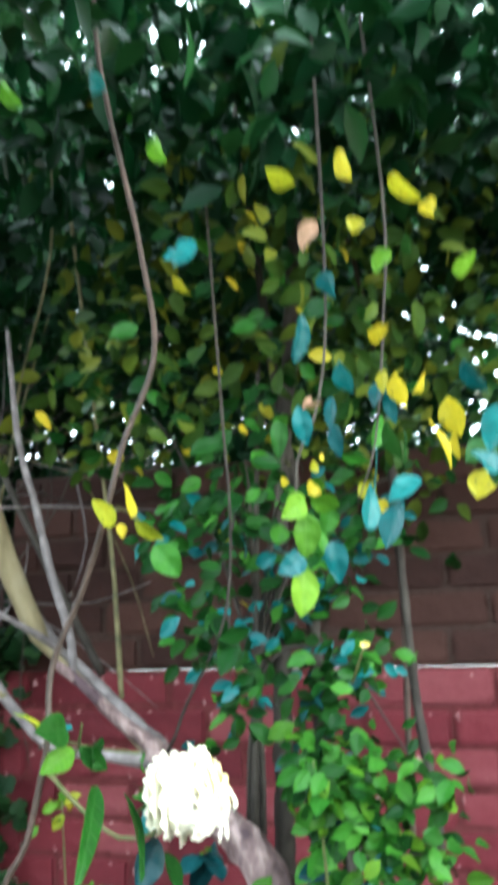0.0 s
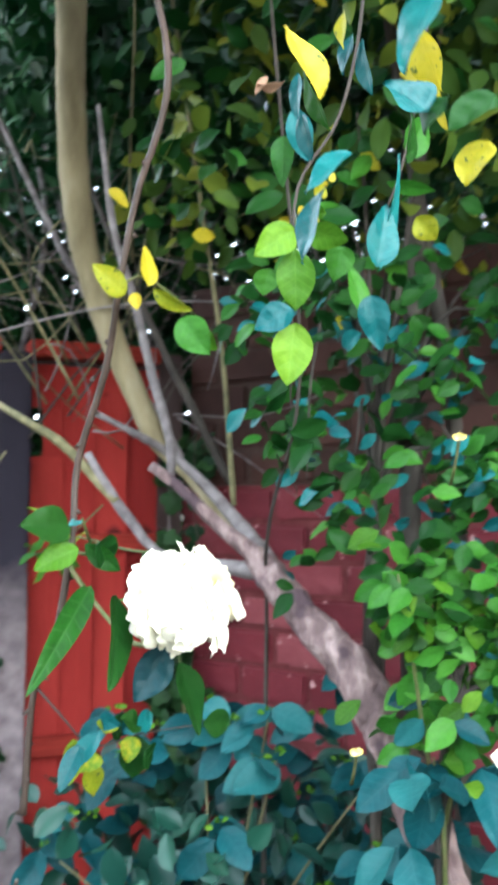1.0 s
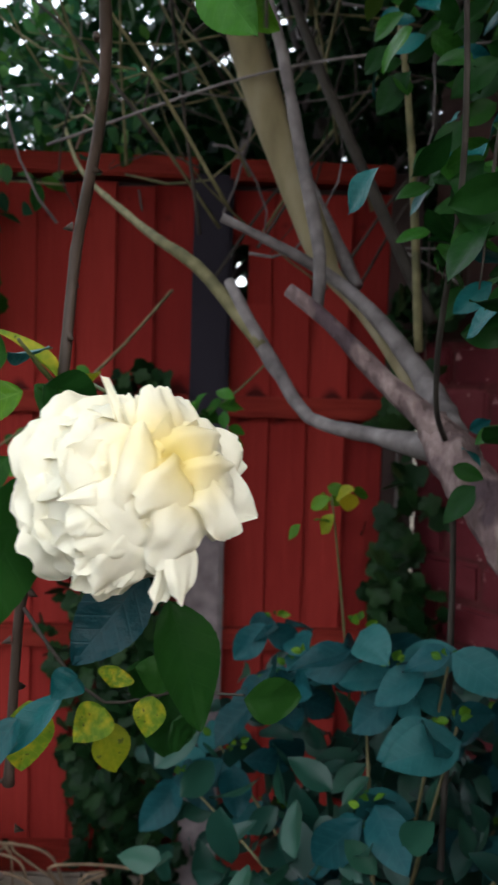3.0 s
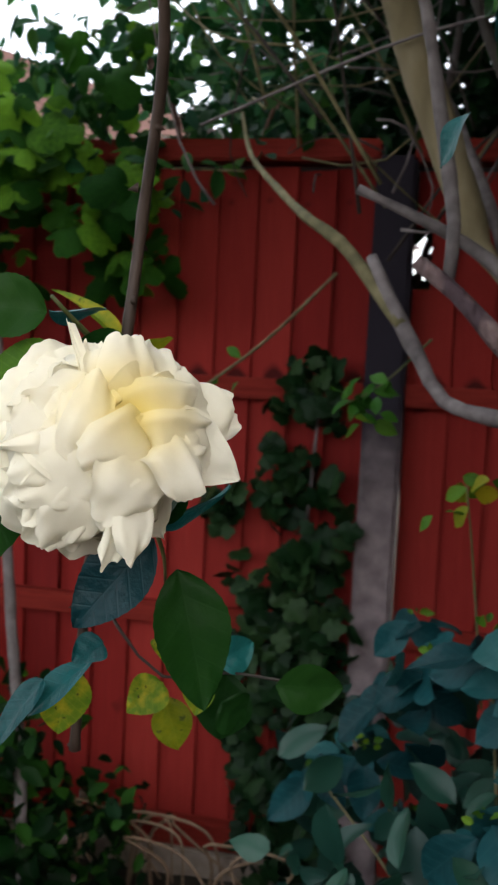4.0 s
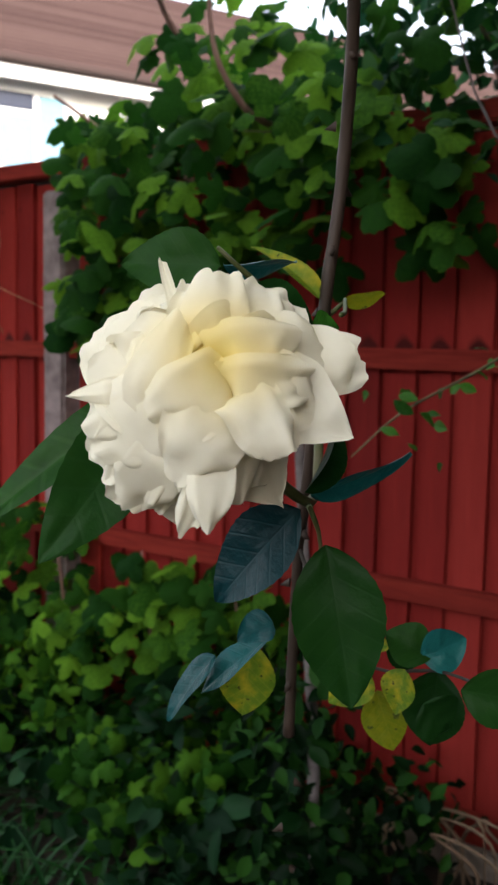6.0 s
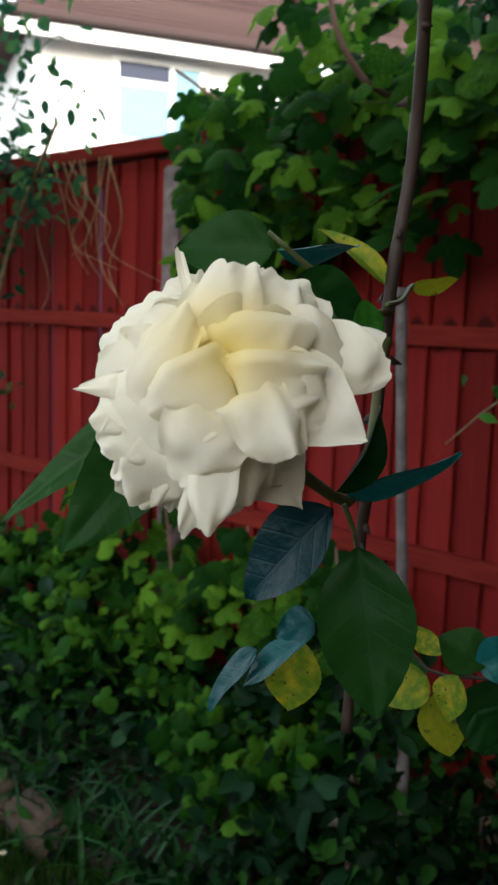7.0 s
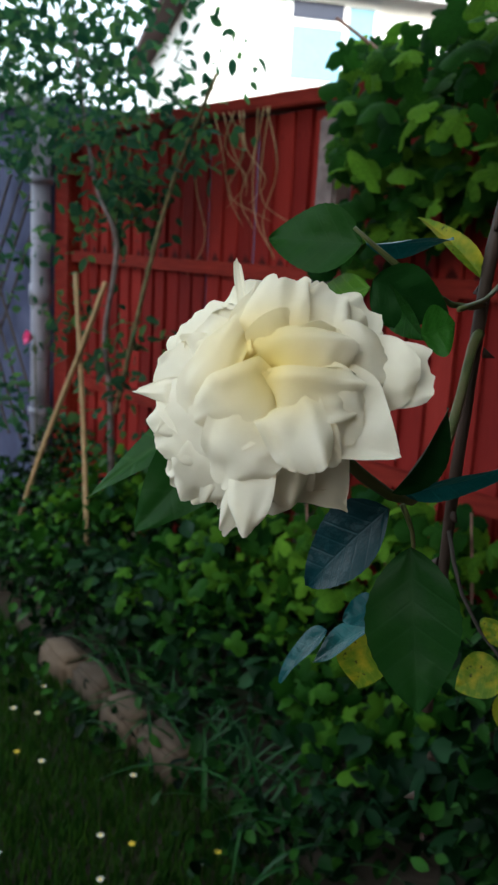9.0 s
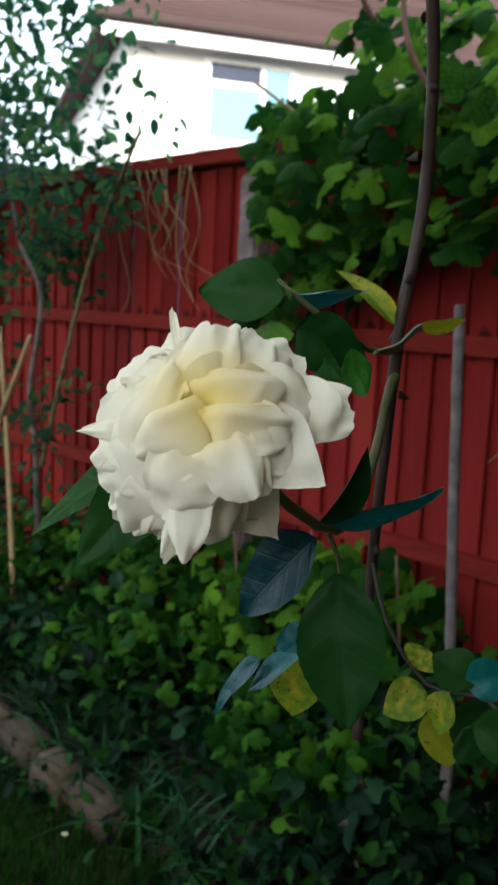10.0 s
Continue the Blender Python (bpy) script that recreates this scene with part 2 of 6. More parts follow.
stone_mat = mat("edging_stone", [(0.0374, 0.0281, 0.0188), (0.0686, 0.05, 0.0343), (0.106, 0.078, 0.053)], 0.9, 16, 8, 0.9, vary="object", dist=0.01)
bark_pale = mat("bark_pale", [(0.105, 0.0825, 0.04125), (0.1725, 0.1387, 0.075), (0.225, 0.1875, 0.12)], 0.8, 24, 8, 0.5, stretch=(1, 1, 0.35), dist=0.004)
bark_pink = mat("bark_pink", [(0.05, 0.032, 0.034), (0.15, 0.10, 0.095), (0.34, 0.25, 0.23)], 0.85, 42, 10, 1.0, stretch=(1, 1, 0.5), dist=0.02, spots=((0.07, 0.045, 0.05), 14, 0.58))
bark_grey = mat("bark_grey", [(0.056, 0.0464, 0.0464), (0.128, 0.108, 0.104), (0.208, 0.18, 0.176)], 0.8, 34, 8, 0.6, dist=0.003)
bark_olive = mat("bark_olive", [(0.05, 0.05, 0.025), (0.12, 0.105, 0.05), (0.20, 0.17, 0.09)], 0.8, 34, 8, 0.6, dist=0.003)
bark_dark = mat("bark_dark", [(0.02, 0.016, 0.014), (0.06, 0.05, 0.04)], 0.9, 20, 8, 0.8)
cane_mat = mat("rose_cane", [(0.0224, 0.016, 0.0112), (0.048, 0.032, 0.024), (0.096, 0.0624, 0.0496)], 0.55, 40, 7, 0.4, stretch=(1, 1, 0.3), dist=0.002)
stem_green = mat("green_stem", [(0.035, 0.055, 0.014), (0.08, 0.09, 0.03), (0.13, 0.10, 0.05)], 0.5, 40, 5, 0.2, dist=0.001)
def petal_material(name, claw, blade):
    """Cream white, yellow towards the claw, with faint relief; light shines through. claw, blade: how far from the heart the yellow begins to fade, and ends."""
    m = mat(name, [(0.82, 0.775, 0.61), (0.89, 0.85, 0.705)], 0.55, 60, 4, 0.10, through_light=0.34, spec=0.14, dist=0.0012, stretch=(1, 1, 1))
    nt = m.node_tree
    N, L = nt.nodes, nt.links
    p = N["Principled BSDF"]
    source = p.inputs["Base Color"].links[0].from_socket
    tc = N.new("ShaderNodeTexCoord")
    far = N.new("ShaderNodeVectorMath")
    far.operation = "DISTANCE"
    far.inputs[1].default_value = (0.002, 0.012, 0.002)
    L.new(tc.outputs["Object"], far.inputs[0])
    ramp = N.new("ShaderNodeMapRange")
    ramp.inputs[1].default_value, ramp.inputs[2].default_value = claw, blade
    ramp.interpolation_type = "SMOOTHSTEP"
    L.new(far.outputs["Value"], ramp.inputs[0])
    mx = N.new("ShaderNodeMixRGB")
    mx.inputs[1].default_value = (0.86, 0.68, 0.15, 1)
    L.new(ramp.outputs[0], mx.inputs[0])
    L.new(source, mx.inputs[2])
    L.new(mx.outputs[0], p.inputs["Base Color"])
    for n in N:
        if n.type == "BSDF_TRANSLUCENT":
            L.new(mx.outputs[0], n.inputs[0])
    return m


# yellow of the heart, spread wider to paint warm shadow into the folds
petal_mat = petal_material("petal", 0.006, 0.046)
small_petal_mat = petal_material("small_petal", 0.002, 0.016)
heart_mat = mat("rose_heart", [(0.66, 0.50, 0.12), (0.80, 0.68, 0.26)], 0.6, 120, 5, 0.3, through_light=0.2, spec=0.2, dist=0.002)
leaf_dark = mat("leaf_dark", [(0.00525, 0.0255, 0.0045), (0.009, 0.039, 0.006), (0.0165, 0.0562, 0.0075)], 0.42, 9, 6, 0.08, vary="object", through_light=0.20, dist=0.02, spec=0.08, veins=0.025)
leaf_mid = mat("leaf_mid", [(0.011, 0.0468, 0.0055), (0.028, 0.112, 0.0096), (0.0617, 0.18, 0.0171)], 0.42, 9, 6, 0.14, vary="object", through_light=0.32, dist=0.02, spec=0.15, veins=0.06)
leaf_lime = mat("leaf_lime", [(0.027, 0.081, 0.0045), (0.066, 0.162, 0.0084), (0.143, 0.255, 0.015)], 0.45, 9, 6, 0.14, vary="object", through_light=0.38, dist=0.02, spec=0.15, veins=0.08)
leaf_yellow = mat("leaf_yellow", [(0.15, 0.19, 0.006), (0.33, 0.28, 0.008), (0.43, 0.33, 0.016)], 0.5, 9, 6, 0.14, vary="object", through_light=0.35, dist=0.02, spec=0.22, veins=0.05, spots=((0.07, 0.09, 0.015), 6, 0.62))
leaf_turning = mat("leaf_turning", [(0.035, 0.10, 0.008), (0.12, 0.19, 0.010), (0.36, 0.30, 0.012), (0.44, 0.34, 0.02)], 0.5, 3, 4, 0.14, through_light=0.3, dist=0.02, spec=0.15, veins=0.05, spots=((0.05, 0.06, 0.012), 9, 0.63))
# green leaves that mirror the sky: the blue sheen is put into the colour
leaf_sky_blue = mat("leaf_sky_blue", [(0.004, 0.044, 0.046), (0.008, 0.078, 0.078), (0.016, 0.125, 0.115)], 0.34, 9, 6, 0.14, vary="object", through_light=0.12, dist=0.02, spec=0.2, veins=0.05)
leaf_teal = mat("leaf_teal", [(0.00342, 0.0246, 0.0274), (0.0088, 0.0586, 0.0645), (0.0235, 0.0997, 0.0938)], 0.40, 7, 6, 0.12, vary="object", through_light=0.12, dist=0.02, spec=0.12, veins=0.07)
# teal base colour stands in for reflected sky on a green leaf
leaf_sheen = mat("leaf_sheen", [(0.016, 0.085, 0.040), (0.024, 0.115, 0.055), (0.035, 0.14, 0.06)], 0.30, 9, 6, 0.14, vary="object", through_light=0.35, dist=0.02, spec=0.3, veins=0.025)
# dark green leaf, its bluish sky sheen painted into the base colour
leaf_dark_sheen = mat("leaf_dark_sheen", [(0.003, 0.026, 0.030), (0.005, 0.042, 0.052), (0.008, 0.062, 0.072)], 0.38, 9, 6, 0.16, vary="object", through_light=0.12, dist=0.02, spec=0.18, veins=0.03)
leaf_dead = mat("leaf_dead", [(0.20, 0.11, 0.06), (0.36, 0.22, 0.14)], 0.7, 30, 6, 0.3, through_light=0.2)
fol_hedge = mat("foliage_hedge", [(0.003, 0.018, 0.006), (0.007, 0.034, 0.009), (0.018, 0.060, 0.013)], 0.5, 4, 3, 0, vary="island", through_light=0.2, spec=0.1)
fol_privet = mat("foliage_privet", [(0.012, 0.048, 0.026), (0.032, 0.10, 0.042), (0.09, 0.19, 0.05)], 0.5, 4, 3, 0, vary="island", through_light=0.6, spec=0.1)
fol_fig = mat("foliage_fig", [(0.00343, 0.0206, 0.00245), (0.0176, 0.0661, 0.00588), (0.0689, 0.165, 0.011)], 0.55, 6, 3, 0.1, vary="island", through_light=0.3, spec=0.04)
fol_ivy = mat("foliage_ivy", [(0.00364, 0.0136, 0.00546), (0.00819, 0.0255, 0.00819), (0.0218, 0.0455, 0.0164)], 0.4, 10, 3, 0.1, vary="island", through_light=0.1, spec=0.08)
# near-black lows and bright highs put shade and highlights into the leaf colours
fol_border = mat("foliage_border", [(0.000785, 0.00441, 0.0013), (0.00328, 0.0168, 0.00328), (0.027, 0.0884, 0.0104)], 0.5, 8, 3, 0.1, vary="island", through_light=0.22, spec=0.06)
fol_strap = mat("foliage_strap", [(0.00373, 0.0159, 0.00652), (0.0199, 0.062, 0.0221)], 0.45, 8, 3, 0, vary="island", through_light=0.2, spec=0.06)
render_white = mat("house_render", [(0.80, 0.79, 0.77), (0.87, 0.86, 0.84)], 0.9, 3, 6, 0.2)
roof_mat = mat("roof_tiles", [(0.0396, 0.0218, 0.0208), (0.0536, 0.0307, 0.0287), (0.0654, 0.0396, 0.0367)], 0.85, 5, 6, 0.3, vary="object")
white_paint = plain("white_paint", (0.80, 0.80, 0.80), 0.4)
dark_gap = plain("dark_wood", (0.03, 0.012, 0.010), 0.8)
shed_mat = mat("shed_render", [(0.0231, 0.0277, 0.0616), (0.04, 0.0462, 0.0924), (0.0647, 0.0724, 0.131)], 0.85, 6, 7, 0.4)
# the reflected sky is painted in as a blue pane colour
pane_mat = plain("window_pane", (0.16, 0.30, 0.38), 0.3, 0.25)
pane_dark = plain("dark_pane", (0.03, 0.035, 0.06), 0.4, 0.2)
cane_dry = mat("dry_stick", [(0.12, 0.08, 0.05), (0.24, 0.16, 0.10)], 0.8, 30, 6, 0.4)
pink_mat = plain("pink_petal", (0.60, 0.04, 0.20), 0.5)

# ---- ground ----
GROUND = -0.12


def height(x, y):
    """The bed lies a hand higher than the lawn."""
    bed = 1 / (1 + math.exp(-(y - 0.86) * 14))
    return GROUND - 0.10 * (1 - bed) * (1 if x < 0.8 else 0.6) + 0.025 * noise.noise((x * 2.1, y * 2.1, 0)) + 0.012 * noise.noise((x * 9, y * 9, 3))


def build_ground():
    xs = [-400, -80, -30, -12] + list(np.arange(-5, 5.01, 0.1)) + [8, 15, 30, 80, 400]
    ys = [-400, -80, -30, -10, -5] + list(np.arange(-3, 2.31, 0.1)) + [3, 5, 9, 15, 30, 80, 400]
    V = [(x, y, height(x, y) if -5 <= x <= 5 and -3 <= y <= 2.4 else GROUND) for y in ys for x in xs]
    w = len(xs)
    F = [(j * w + i, j * w + i + 1, (j + 1) * w + i + 1, (j + 1) * w + i) for j in range(len(ys) - 1) for i in range(w - 1)]
    g = obj("ground", V, F, soil_mat, smooth=True)
    tagged(g, "dark soil and thin turf of a shaded garden", "ground", kind="structure")


build_ground()

# ---- fence: panels of upright boards between concrete posts ----
FY = 1.79
TOP, BASE = 1.735, -0.05


def board_mesh(w, h, t0, t1):
    """A feather-edged board, thin on one side."""
    V = [(0, 0, 0), (w, 0, 0), (w, t1, 0), (0, t0, 0), (0, 0, h), (w, 0, h), (w, t1, h), (0, t0, h)]
    V = [(x, -y, z) for x, y, z in V]
    F = [(0, 3, 2, 1), (4, 5, 6, 7), (0, 1, 5, 4), (3, 7, 6, 2), (0, 4, 7, 3), (1, 2, 6, 5)]
    bm = bmesh.new()
    vs = [bm.verts.new(v) for v in V]
    for f in F:
        bm.faces.new([vs[i] for i in f])
    bmesh.ops.recalc_face_normals(bm, faces=bm.faces)
    bmesh.ops.bevel(bm, geom=[e for e in bm.edges if abs(e.verts[0].co.z - e.verts[1].co.z) > 0.1], offset=0.0025, segments=1, affect="EDGES")
    me = bpy.data.meshes.new("board")
    bm.to_mesh(me)
    bm.free()
    me.materials.append(fence_paint)
    return me


def fence_panel(x0, x1, label, gaps=False, notch=False):
    f = thing("fence", ((x0 + x1) / 2, FY, GROUND), label, "fence", "fence panels")
    inv = Matrix.Translation(-f.location)
    r = np.random.default_rng(int(abs(x0) * 100) + 3)
    n = int(round((x1 - x0) / 0.101))
    pitch = (x1 - x0) / n
    boards = [board_mesh(pitch * 1.08, TOP - BASE, 0.006, 0.024), board_mesh(pitch * 0.99, TOP - BASE, 0.007, 0.016), board_mesh(pitch * 0.965, TOP - BASE, 0.006, 0.018)]
    for k in range(n):
        m = inv @ pose(x0 + k * pitch, FY + r.uniform(0.0, 0.003), BASE + r.uniform(-0.006, 0.006), 0, r.uniform(-0.25, 0.25) * (1.0 if gaps else 0.25), r.uniform(-1.0, 1.0))
        if notch and k == 0:
            # a broken board beside the post lets light through
            share("board", board_mesh(pitch * 1.08, 1.45 - BASE, 0.006, 0.017), f, m)
            share("board", board_mesh(pitch * 1.08, TOP - 1.60, 0.006, 0.017), f, Matrix.Translation((0, 0, 1.60 - BASE)) @ m)
            share("board", board_mesh(pitch * 0.62, 0.16, 0.006, 0.017), f, Matrix.Translation((pitch * 0.42, 0, 1.445 - BASE)) @ m)
            continue
        share("board", boards[int(r.integers(0, 3)) if gaps else 0], f, m)
    for z0, z1, d in ((1.158, 1.212, 0.036), (0.555, 0.610, 0.036), (-0.045, 0.03, 0.036)):
        o = part("rail", box_bm(x0, x1, FY - 0.02 - d, FY - 0.018, z0, z1, 0.005), rail_paint, f, "red-painted horizontal fence rail", False)
        o.matrix_basis = inv
    o = part("cap", box_bm(x0 - 0.01, x1 + 0.01, FY - 0.055, FY + 0.045, 1.750, 1.803, 0.006), rail_paint, f, "weathered red capping board", False)
    o.matrix_basis = inv
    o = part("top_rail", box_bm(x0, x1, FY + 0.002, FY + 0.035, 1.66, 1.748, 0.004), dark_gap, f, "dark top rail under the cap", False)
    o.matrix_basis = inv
    return f


fence_panel(1.436, 1.83, "narrow red-painted board fence panel beside the brick wall", notch=True)
fence_panel(-0.584, 1.334, "red-painted closeboard fence panel partly grown with ivy")
fence_panel(-2.50, -0.686, "red-painted closeboard fence panel with gaps between boards", True)


def fence_post(x, h, label, material):
    bm = box_bm(-0.049, 0.049, -0.055, 0.045, -0.4, h, 0.01)
    bmesh.ops.subdivide_edges(bm, edges=[e for e in bm.edges if e.calc_length() > 0.5], cuts=14)
    for v in bm.verts:
        v.co += Vector((noise.noise(v.co * 9), noise.noise(v.co * 9 + Vector((5, 0, 0))), 0)) * 0.003
    p = part("fence_post", bm, material, None, "", False)
    p.location = (x, FY - 0.02, 0)
    tagged(p, label, "post", "concrete fence posts")


dark_top_post = darken_above(mat("dark_top_post", [(0.10, 0.075, 0.075), (0.19, 0.15, 0.15), (0.30, 0.24, 0.24)], 0.9, 22, 8, 0.5, dist=0.004), (0.022, 0.018, 0.026), 0.98, 0.16)
fence_post(1.385, 1.76, "weathered pinkish concrete fence post, darker above", dark_top_post)
fence_post(-0.635, 1.70, "weathered concrete fence post between red panels", post_mat)
bm = box_bm(-2.66, -2.50, 1.72, 1.83, -0.3, 1.80, 0.008)
tagged(part("timber_post", bm, rail_paint, None, "", False), "reddish brown square timber post at the fence end", "post")


# added filler: keeps sky light from showing between fence end and wall
bm = box_bm(1.834, 1.922, 1.765, 1.86, -0.3, 1.79, 0.006)
tagged(part("timber_post", bm, dark_gap, None, "", False), "added dark filler in the gap beside the brick wall", "post")


gravel_mat = mat("gravel_concrete", [(0.13, 0.10, 0.075), (0.24, 0.19, 0.15), (0.36, 0.30, 0.25)], 0.9, 16, 8, 0.9, dist=0.01)


def gravel_board(x0, x1):
    bm = box_bm(x0, x1, FY - 0.05, FY + 0.02, -0.34, -0.055, 0.008)
    bmesh.ops.subdivide_edges(bm, edges=[e for e in bm.edges if e.calc_length() > 0.5], cuts=30)
    for v in bm.verts:
        v.co += Vector((0, noise.noise(v.co * 11) * 0.012, noise.noise(v.co * 7) * 0.01))
    tagged(part("gravel_board", bm, gravel_mat, None, "", False), "rough pale concrete gravel board under the fence", "gravel board", "gravel boards")


gravel_board(1.436, 1.83)
gravel_board(-0.584, 1.334)
gravel_board(-2.50, -0.686)

# ---- brick wall at right angles to the fence ----
WALL_AT, WALL_TURN = (1.93, 1.80), 33.0


def brick_mesh(l, d, h, material, seed):
    bm = box_bm(-d / 2, d / 2, -l / 2, l / 2, -h / 2, h / 2, 0.009)
    for v in bm.verts:
        v.co += Vector((noise.noise(v.co * 25 + Vector((seed, 0, 0))), noise.noise(v.co * 21 + Vector((0, seed, 0))), noise.noise(v.co * 23 + Vector((0, 0, seed))))) * 0.006
    me = bpy.data.meshes.new("brick")
    bm.to_mesh(me)
    bm.free()
    me.materials.append(material)
    return me


def brick_wall(name, corner, turn, run, z0, z1, set_back, material, mortar, label, seed):
    """A wall that runs from its corner at the fence, its face towards the garden."""
    w = part(name, box_bm(set_back + 0.012, set_back + 0.2, -run, 0, z0, z1, 0), mortar, None, "", False)
    w.matrix_basis = pose(corner[0], corner[1], 0, 0, 0, turn)
    tagged(w, label, "wall", kind="structure")
    r = np.random.default_rng(seed)
    l, h, j = 0.232, 0.096, 0.012
    full = [brick_mesh(l, 0.06, h, material, s) for s in range(5)]
    halves = [brick_mesh((l - j) / 2, 0.06, h, material, s + 7) for s in range(2)]
    course, z = 0, z0 + h / 2 + 0.004
    while z < z1 - 0.03:
        y, first = 0.0, True
        while y > -run + 0.02:
            half = first and course % 2 == 1
            size = (l - j) / 2 if half else l
            me = halves[int(r.integers(0, 2))] if half else full[int(r.integers(0, 5))]
            share("brick", me, w, pose(set_back + 0.03 + r.uniform(-0.004, 0.004), y - size / 2, z, r.uniform(-0.5, 0.5), r.uniform(-1, 1), 180 * int(r.integers(0, 2)) + r.uniform(-0.6, 0.6)))
            y -= size + j
            first = False
        course, z = course + 1, z + h + j
    return w


# ---- unseen plain walls, added to close the garden behind the walk: they hold off the evening sun, and the garden lies in open shade ----
south_mat = mat("plain_brickwork", [(0.17, 0.13, 0.10), (0.24, 0.185, 0.145)], 0.9, 6, 8, 0.5)
tagged(part("wall_south", box_bm(-8.0, 6.0, -4.9, -4.6, -0.5, 1.95, 0.01), south_mat, None, "", False), "added plain buff wall closing the garden, out of view", "wall", kind="structure")
# added sun blocker, tall enough to shade fence, bed and bloom
east = part("wall_sun_block", box_bm(0, 0.3, -4.4, 1.0, -0.5, 5.6, 0.01), south_mat, None, "", False)
east.matrix_basis = pose(3.52, -0.50, 0, 0, 0, 14)
tagged(east, "added plain buff wall that blocks the sun, out of view", "wall", kind="structure")

# ---- the house behind the fence ----
def house():
    """A white rendered house with a hipped tile roof, seen over the fence."""
    c = Vector((-9.25, 7.0, 0))
    ang = HOUSE_TURN
    base = Matrix.Translation(c) @ Matrix.Rotation(ang, 4, "Z")
    h = thing("house", (0, 0, 0), "white rendered house with a brown tiled roof", "house")
    h.matrix_basis = base
    EAVE = 5.0
    L, D = 22.0, 8.0
    wall = part("wall", box_bm(0, L, 0, D, -0.4, EAVE, 0.02), render_white, h, "bright white rendered wall", False)
    V = [(-0.4, -0.4, EAVE), (L + 0.4, -0.4, EAVE), (L + 0.4, D + 0.4, EAVE), (-0.4, D + 0.4, EAVE), (3.6, D / 2, EAVE + 2.9), (L - 3.6, D / 2, EAVE + 2.9)]
    V += [(x, y, z - 0.12) for x, y, z in V[:4]]
    F = [(0, 1, 5, 4), (1, 2, 5), (2, 3, 4, 5), (3, 0, 4), (0, 6, 7, 1), (1, 7, 8, 2), (2, 8, 9, 3), (3, 9, 6, 0), (6, 9, 8, 7)]
    roof = obj("roof", V, F, roof_mat, h, "brown tiled hipped roof")
    part("gutter", box_bm(-0.5, L + 0.5, -0.52, -0.40, EAVE - 0.10, EAVE - 0.01, 0.02), dark_gap, h, "dark gutter along the eaves", False)
    part("fascia", box_bm(-0.38, L + 0.38, -0.40, -0.36, EAVE - 0.30, EAVE - 0.122, 0.01), white_paint, h, "white fascia board", False)
    for k in range(26):
        z = EAVE + 0.03 + k * 0.11
        f = (z - EAVE) / 2.9
        y = -0.4 + f * (D / 2 + 0.4)
        part("tile_course", box_bm(-0.4 + f * 4.0, L + 0.4 - f * 4.0, y - 0.03, y + 0.12, z - 0.01, z + 0.035, 0), roof_mat, roof, "", False)
    for wx, ww in ((WIN_X, 1.25), (WIN_X + 6.0, 1.25)):
        z0, z1 = WIN_Z0, WIN_Z1
        win = part("window", box_bm(wx - 0.07, wx + ww + 0.07, -0.06, 0.02, z0 - 0.07, z1 + 0.07, 0.01), white_paint, h, "white framed window with a top light", False)
        zt = z1 - 0.30
        part("pane", box_bm(wx + 0.05, wx + ww * 0.62, -0.075, -0.063, z0 + 0.05, zt - 0.05, 0), pane_mat, win, "", False)
        part("pane", box_bm(wx + ww * 0.62 + 0.08, wx + ww - 0.03, -0.075, -0.063, z0 + 0.05, z1 - 0.05, 0), pane_mat, win, "", False)
        part("pane", box_bm(wx + 0.05, wx + ww * 0.62, -0.075, -0.063, zt + 0.05, z1 - 0.03, 0), pane_dark, win, "", False)
        part("sill", box_bm(wx - 0.12, wx + ww + 0.12, -0.14, -0.061, z0 - 0.13, z0 - 0.075, 0.01), white_paint, win, "white window sill", False)
    return h


HOUSE_TURN, WIN_X, WIN_Z0, WIN_Z1 = radians(65), 1.15, 3.55, 4.64
house()

# ---- the white rose bush ----
rose_bush = thing("rose_bush", (1.24, 0.22, GROUND), "climbing rose bush with one large white bloom", "rose bush")
RB = Matrix.Translation(-rose_bush.location)


def cane(name, points, material=None, label="", sides=10, seed=1, rough=0.05):
    o = tube(name, points, material or cane_mat, rose_bush, label, sides, 0.02, rough, seed)
    o.matrix_basis = RB
    return o


cane("cane", [(1.212, 0.240, 0.882, 0.0054), (1.214, 0.238, 0.92, 0.0046), (1.222, 0.232, 1.05, 0.0048), (1.243, 0.209, 1.112, 0.0050), (1.262, 0.196, 1.25, 0.0048), (1.270, 0.205, 1.36, 0.0050), (1.296, 0.163, 1.48, 0.0047), (1.301, 0.114, 1.585, 0.0046), (1.316, 0.089, 1.70, 0.0044), (1.345, 0.051, 1.846, 0.0045), (1.305, 0.04, 2.02, 0.0042), (1.21, 0.04, 2.383, 0.0046), (1.25, 0.06, 2.75, 0.005), (1.7, 0.20, 2.95, 0.006), (2.25, 0.36, 2.0, 0.007), (2.32, 0.40, 1.0, 0.008), (2.32, 0.40, -0.2, 0.009)], label="long reddish brown rose cane")

# the bloom: its heart, the way it faces, and the frame in which its petals are laid out
HEART = Vector((1.3578, -0.0742, 1.196))
FACE = Vector((0.70, -0.70, 0.10)).normalized()
SIDE = FACE.cross(Vector((0, 0, 1))).normalized() * -1
LIFT = SIDE.cross(FACE).normalized() * -1
if LIFT.z < 0:
    LIFT = -LIFT


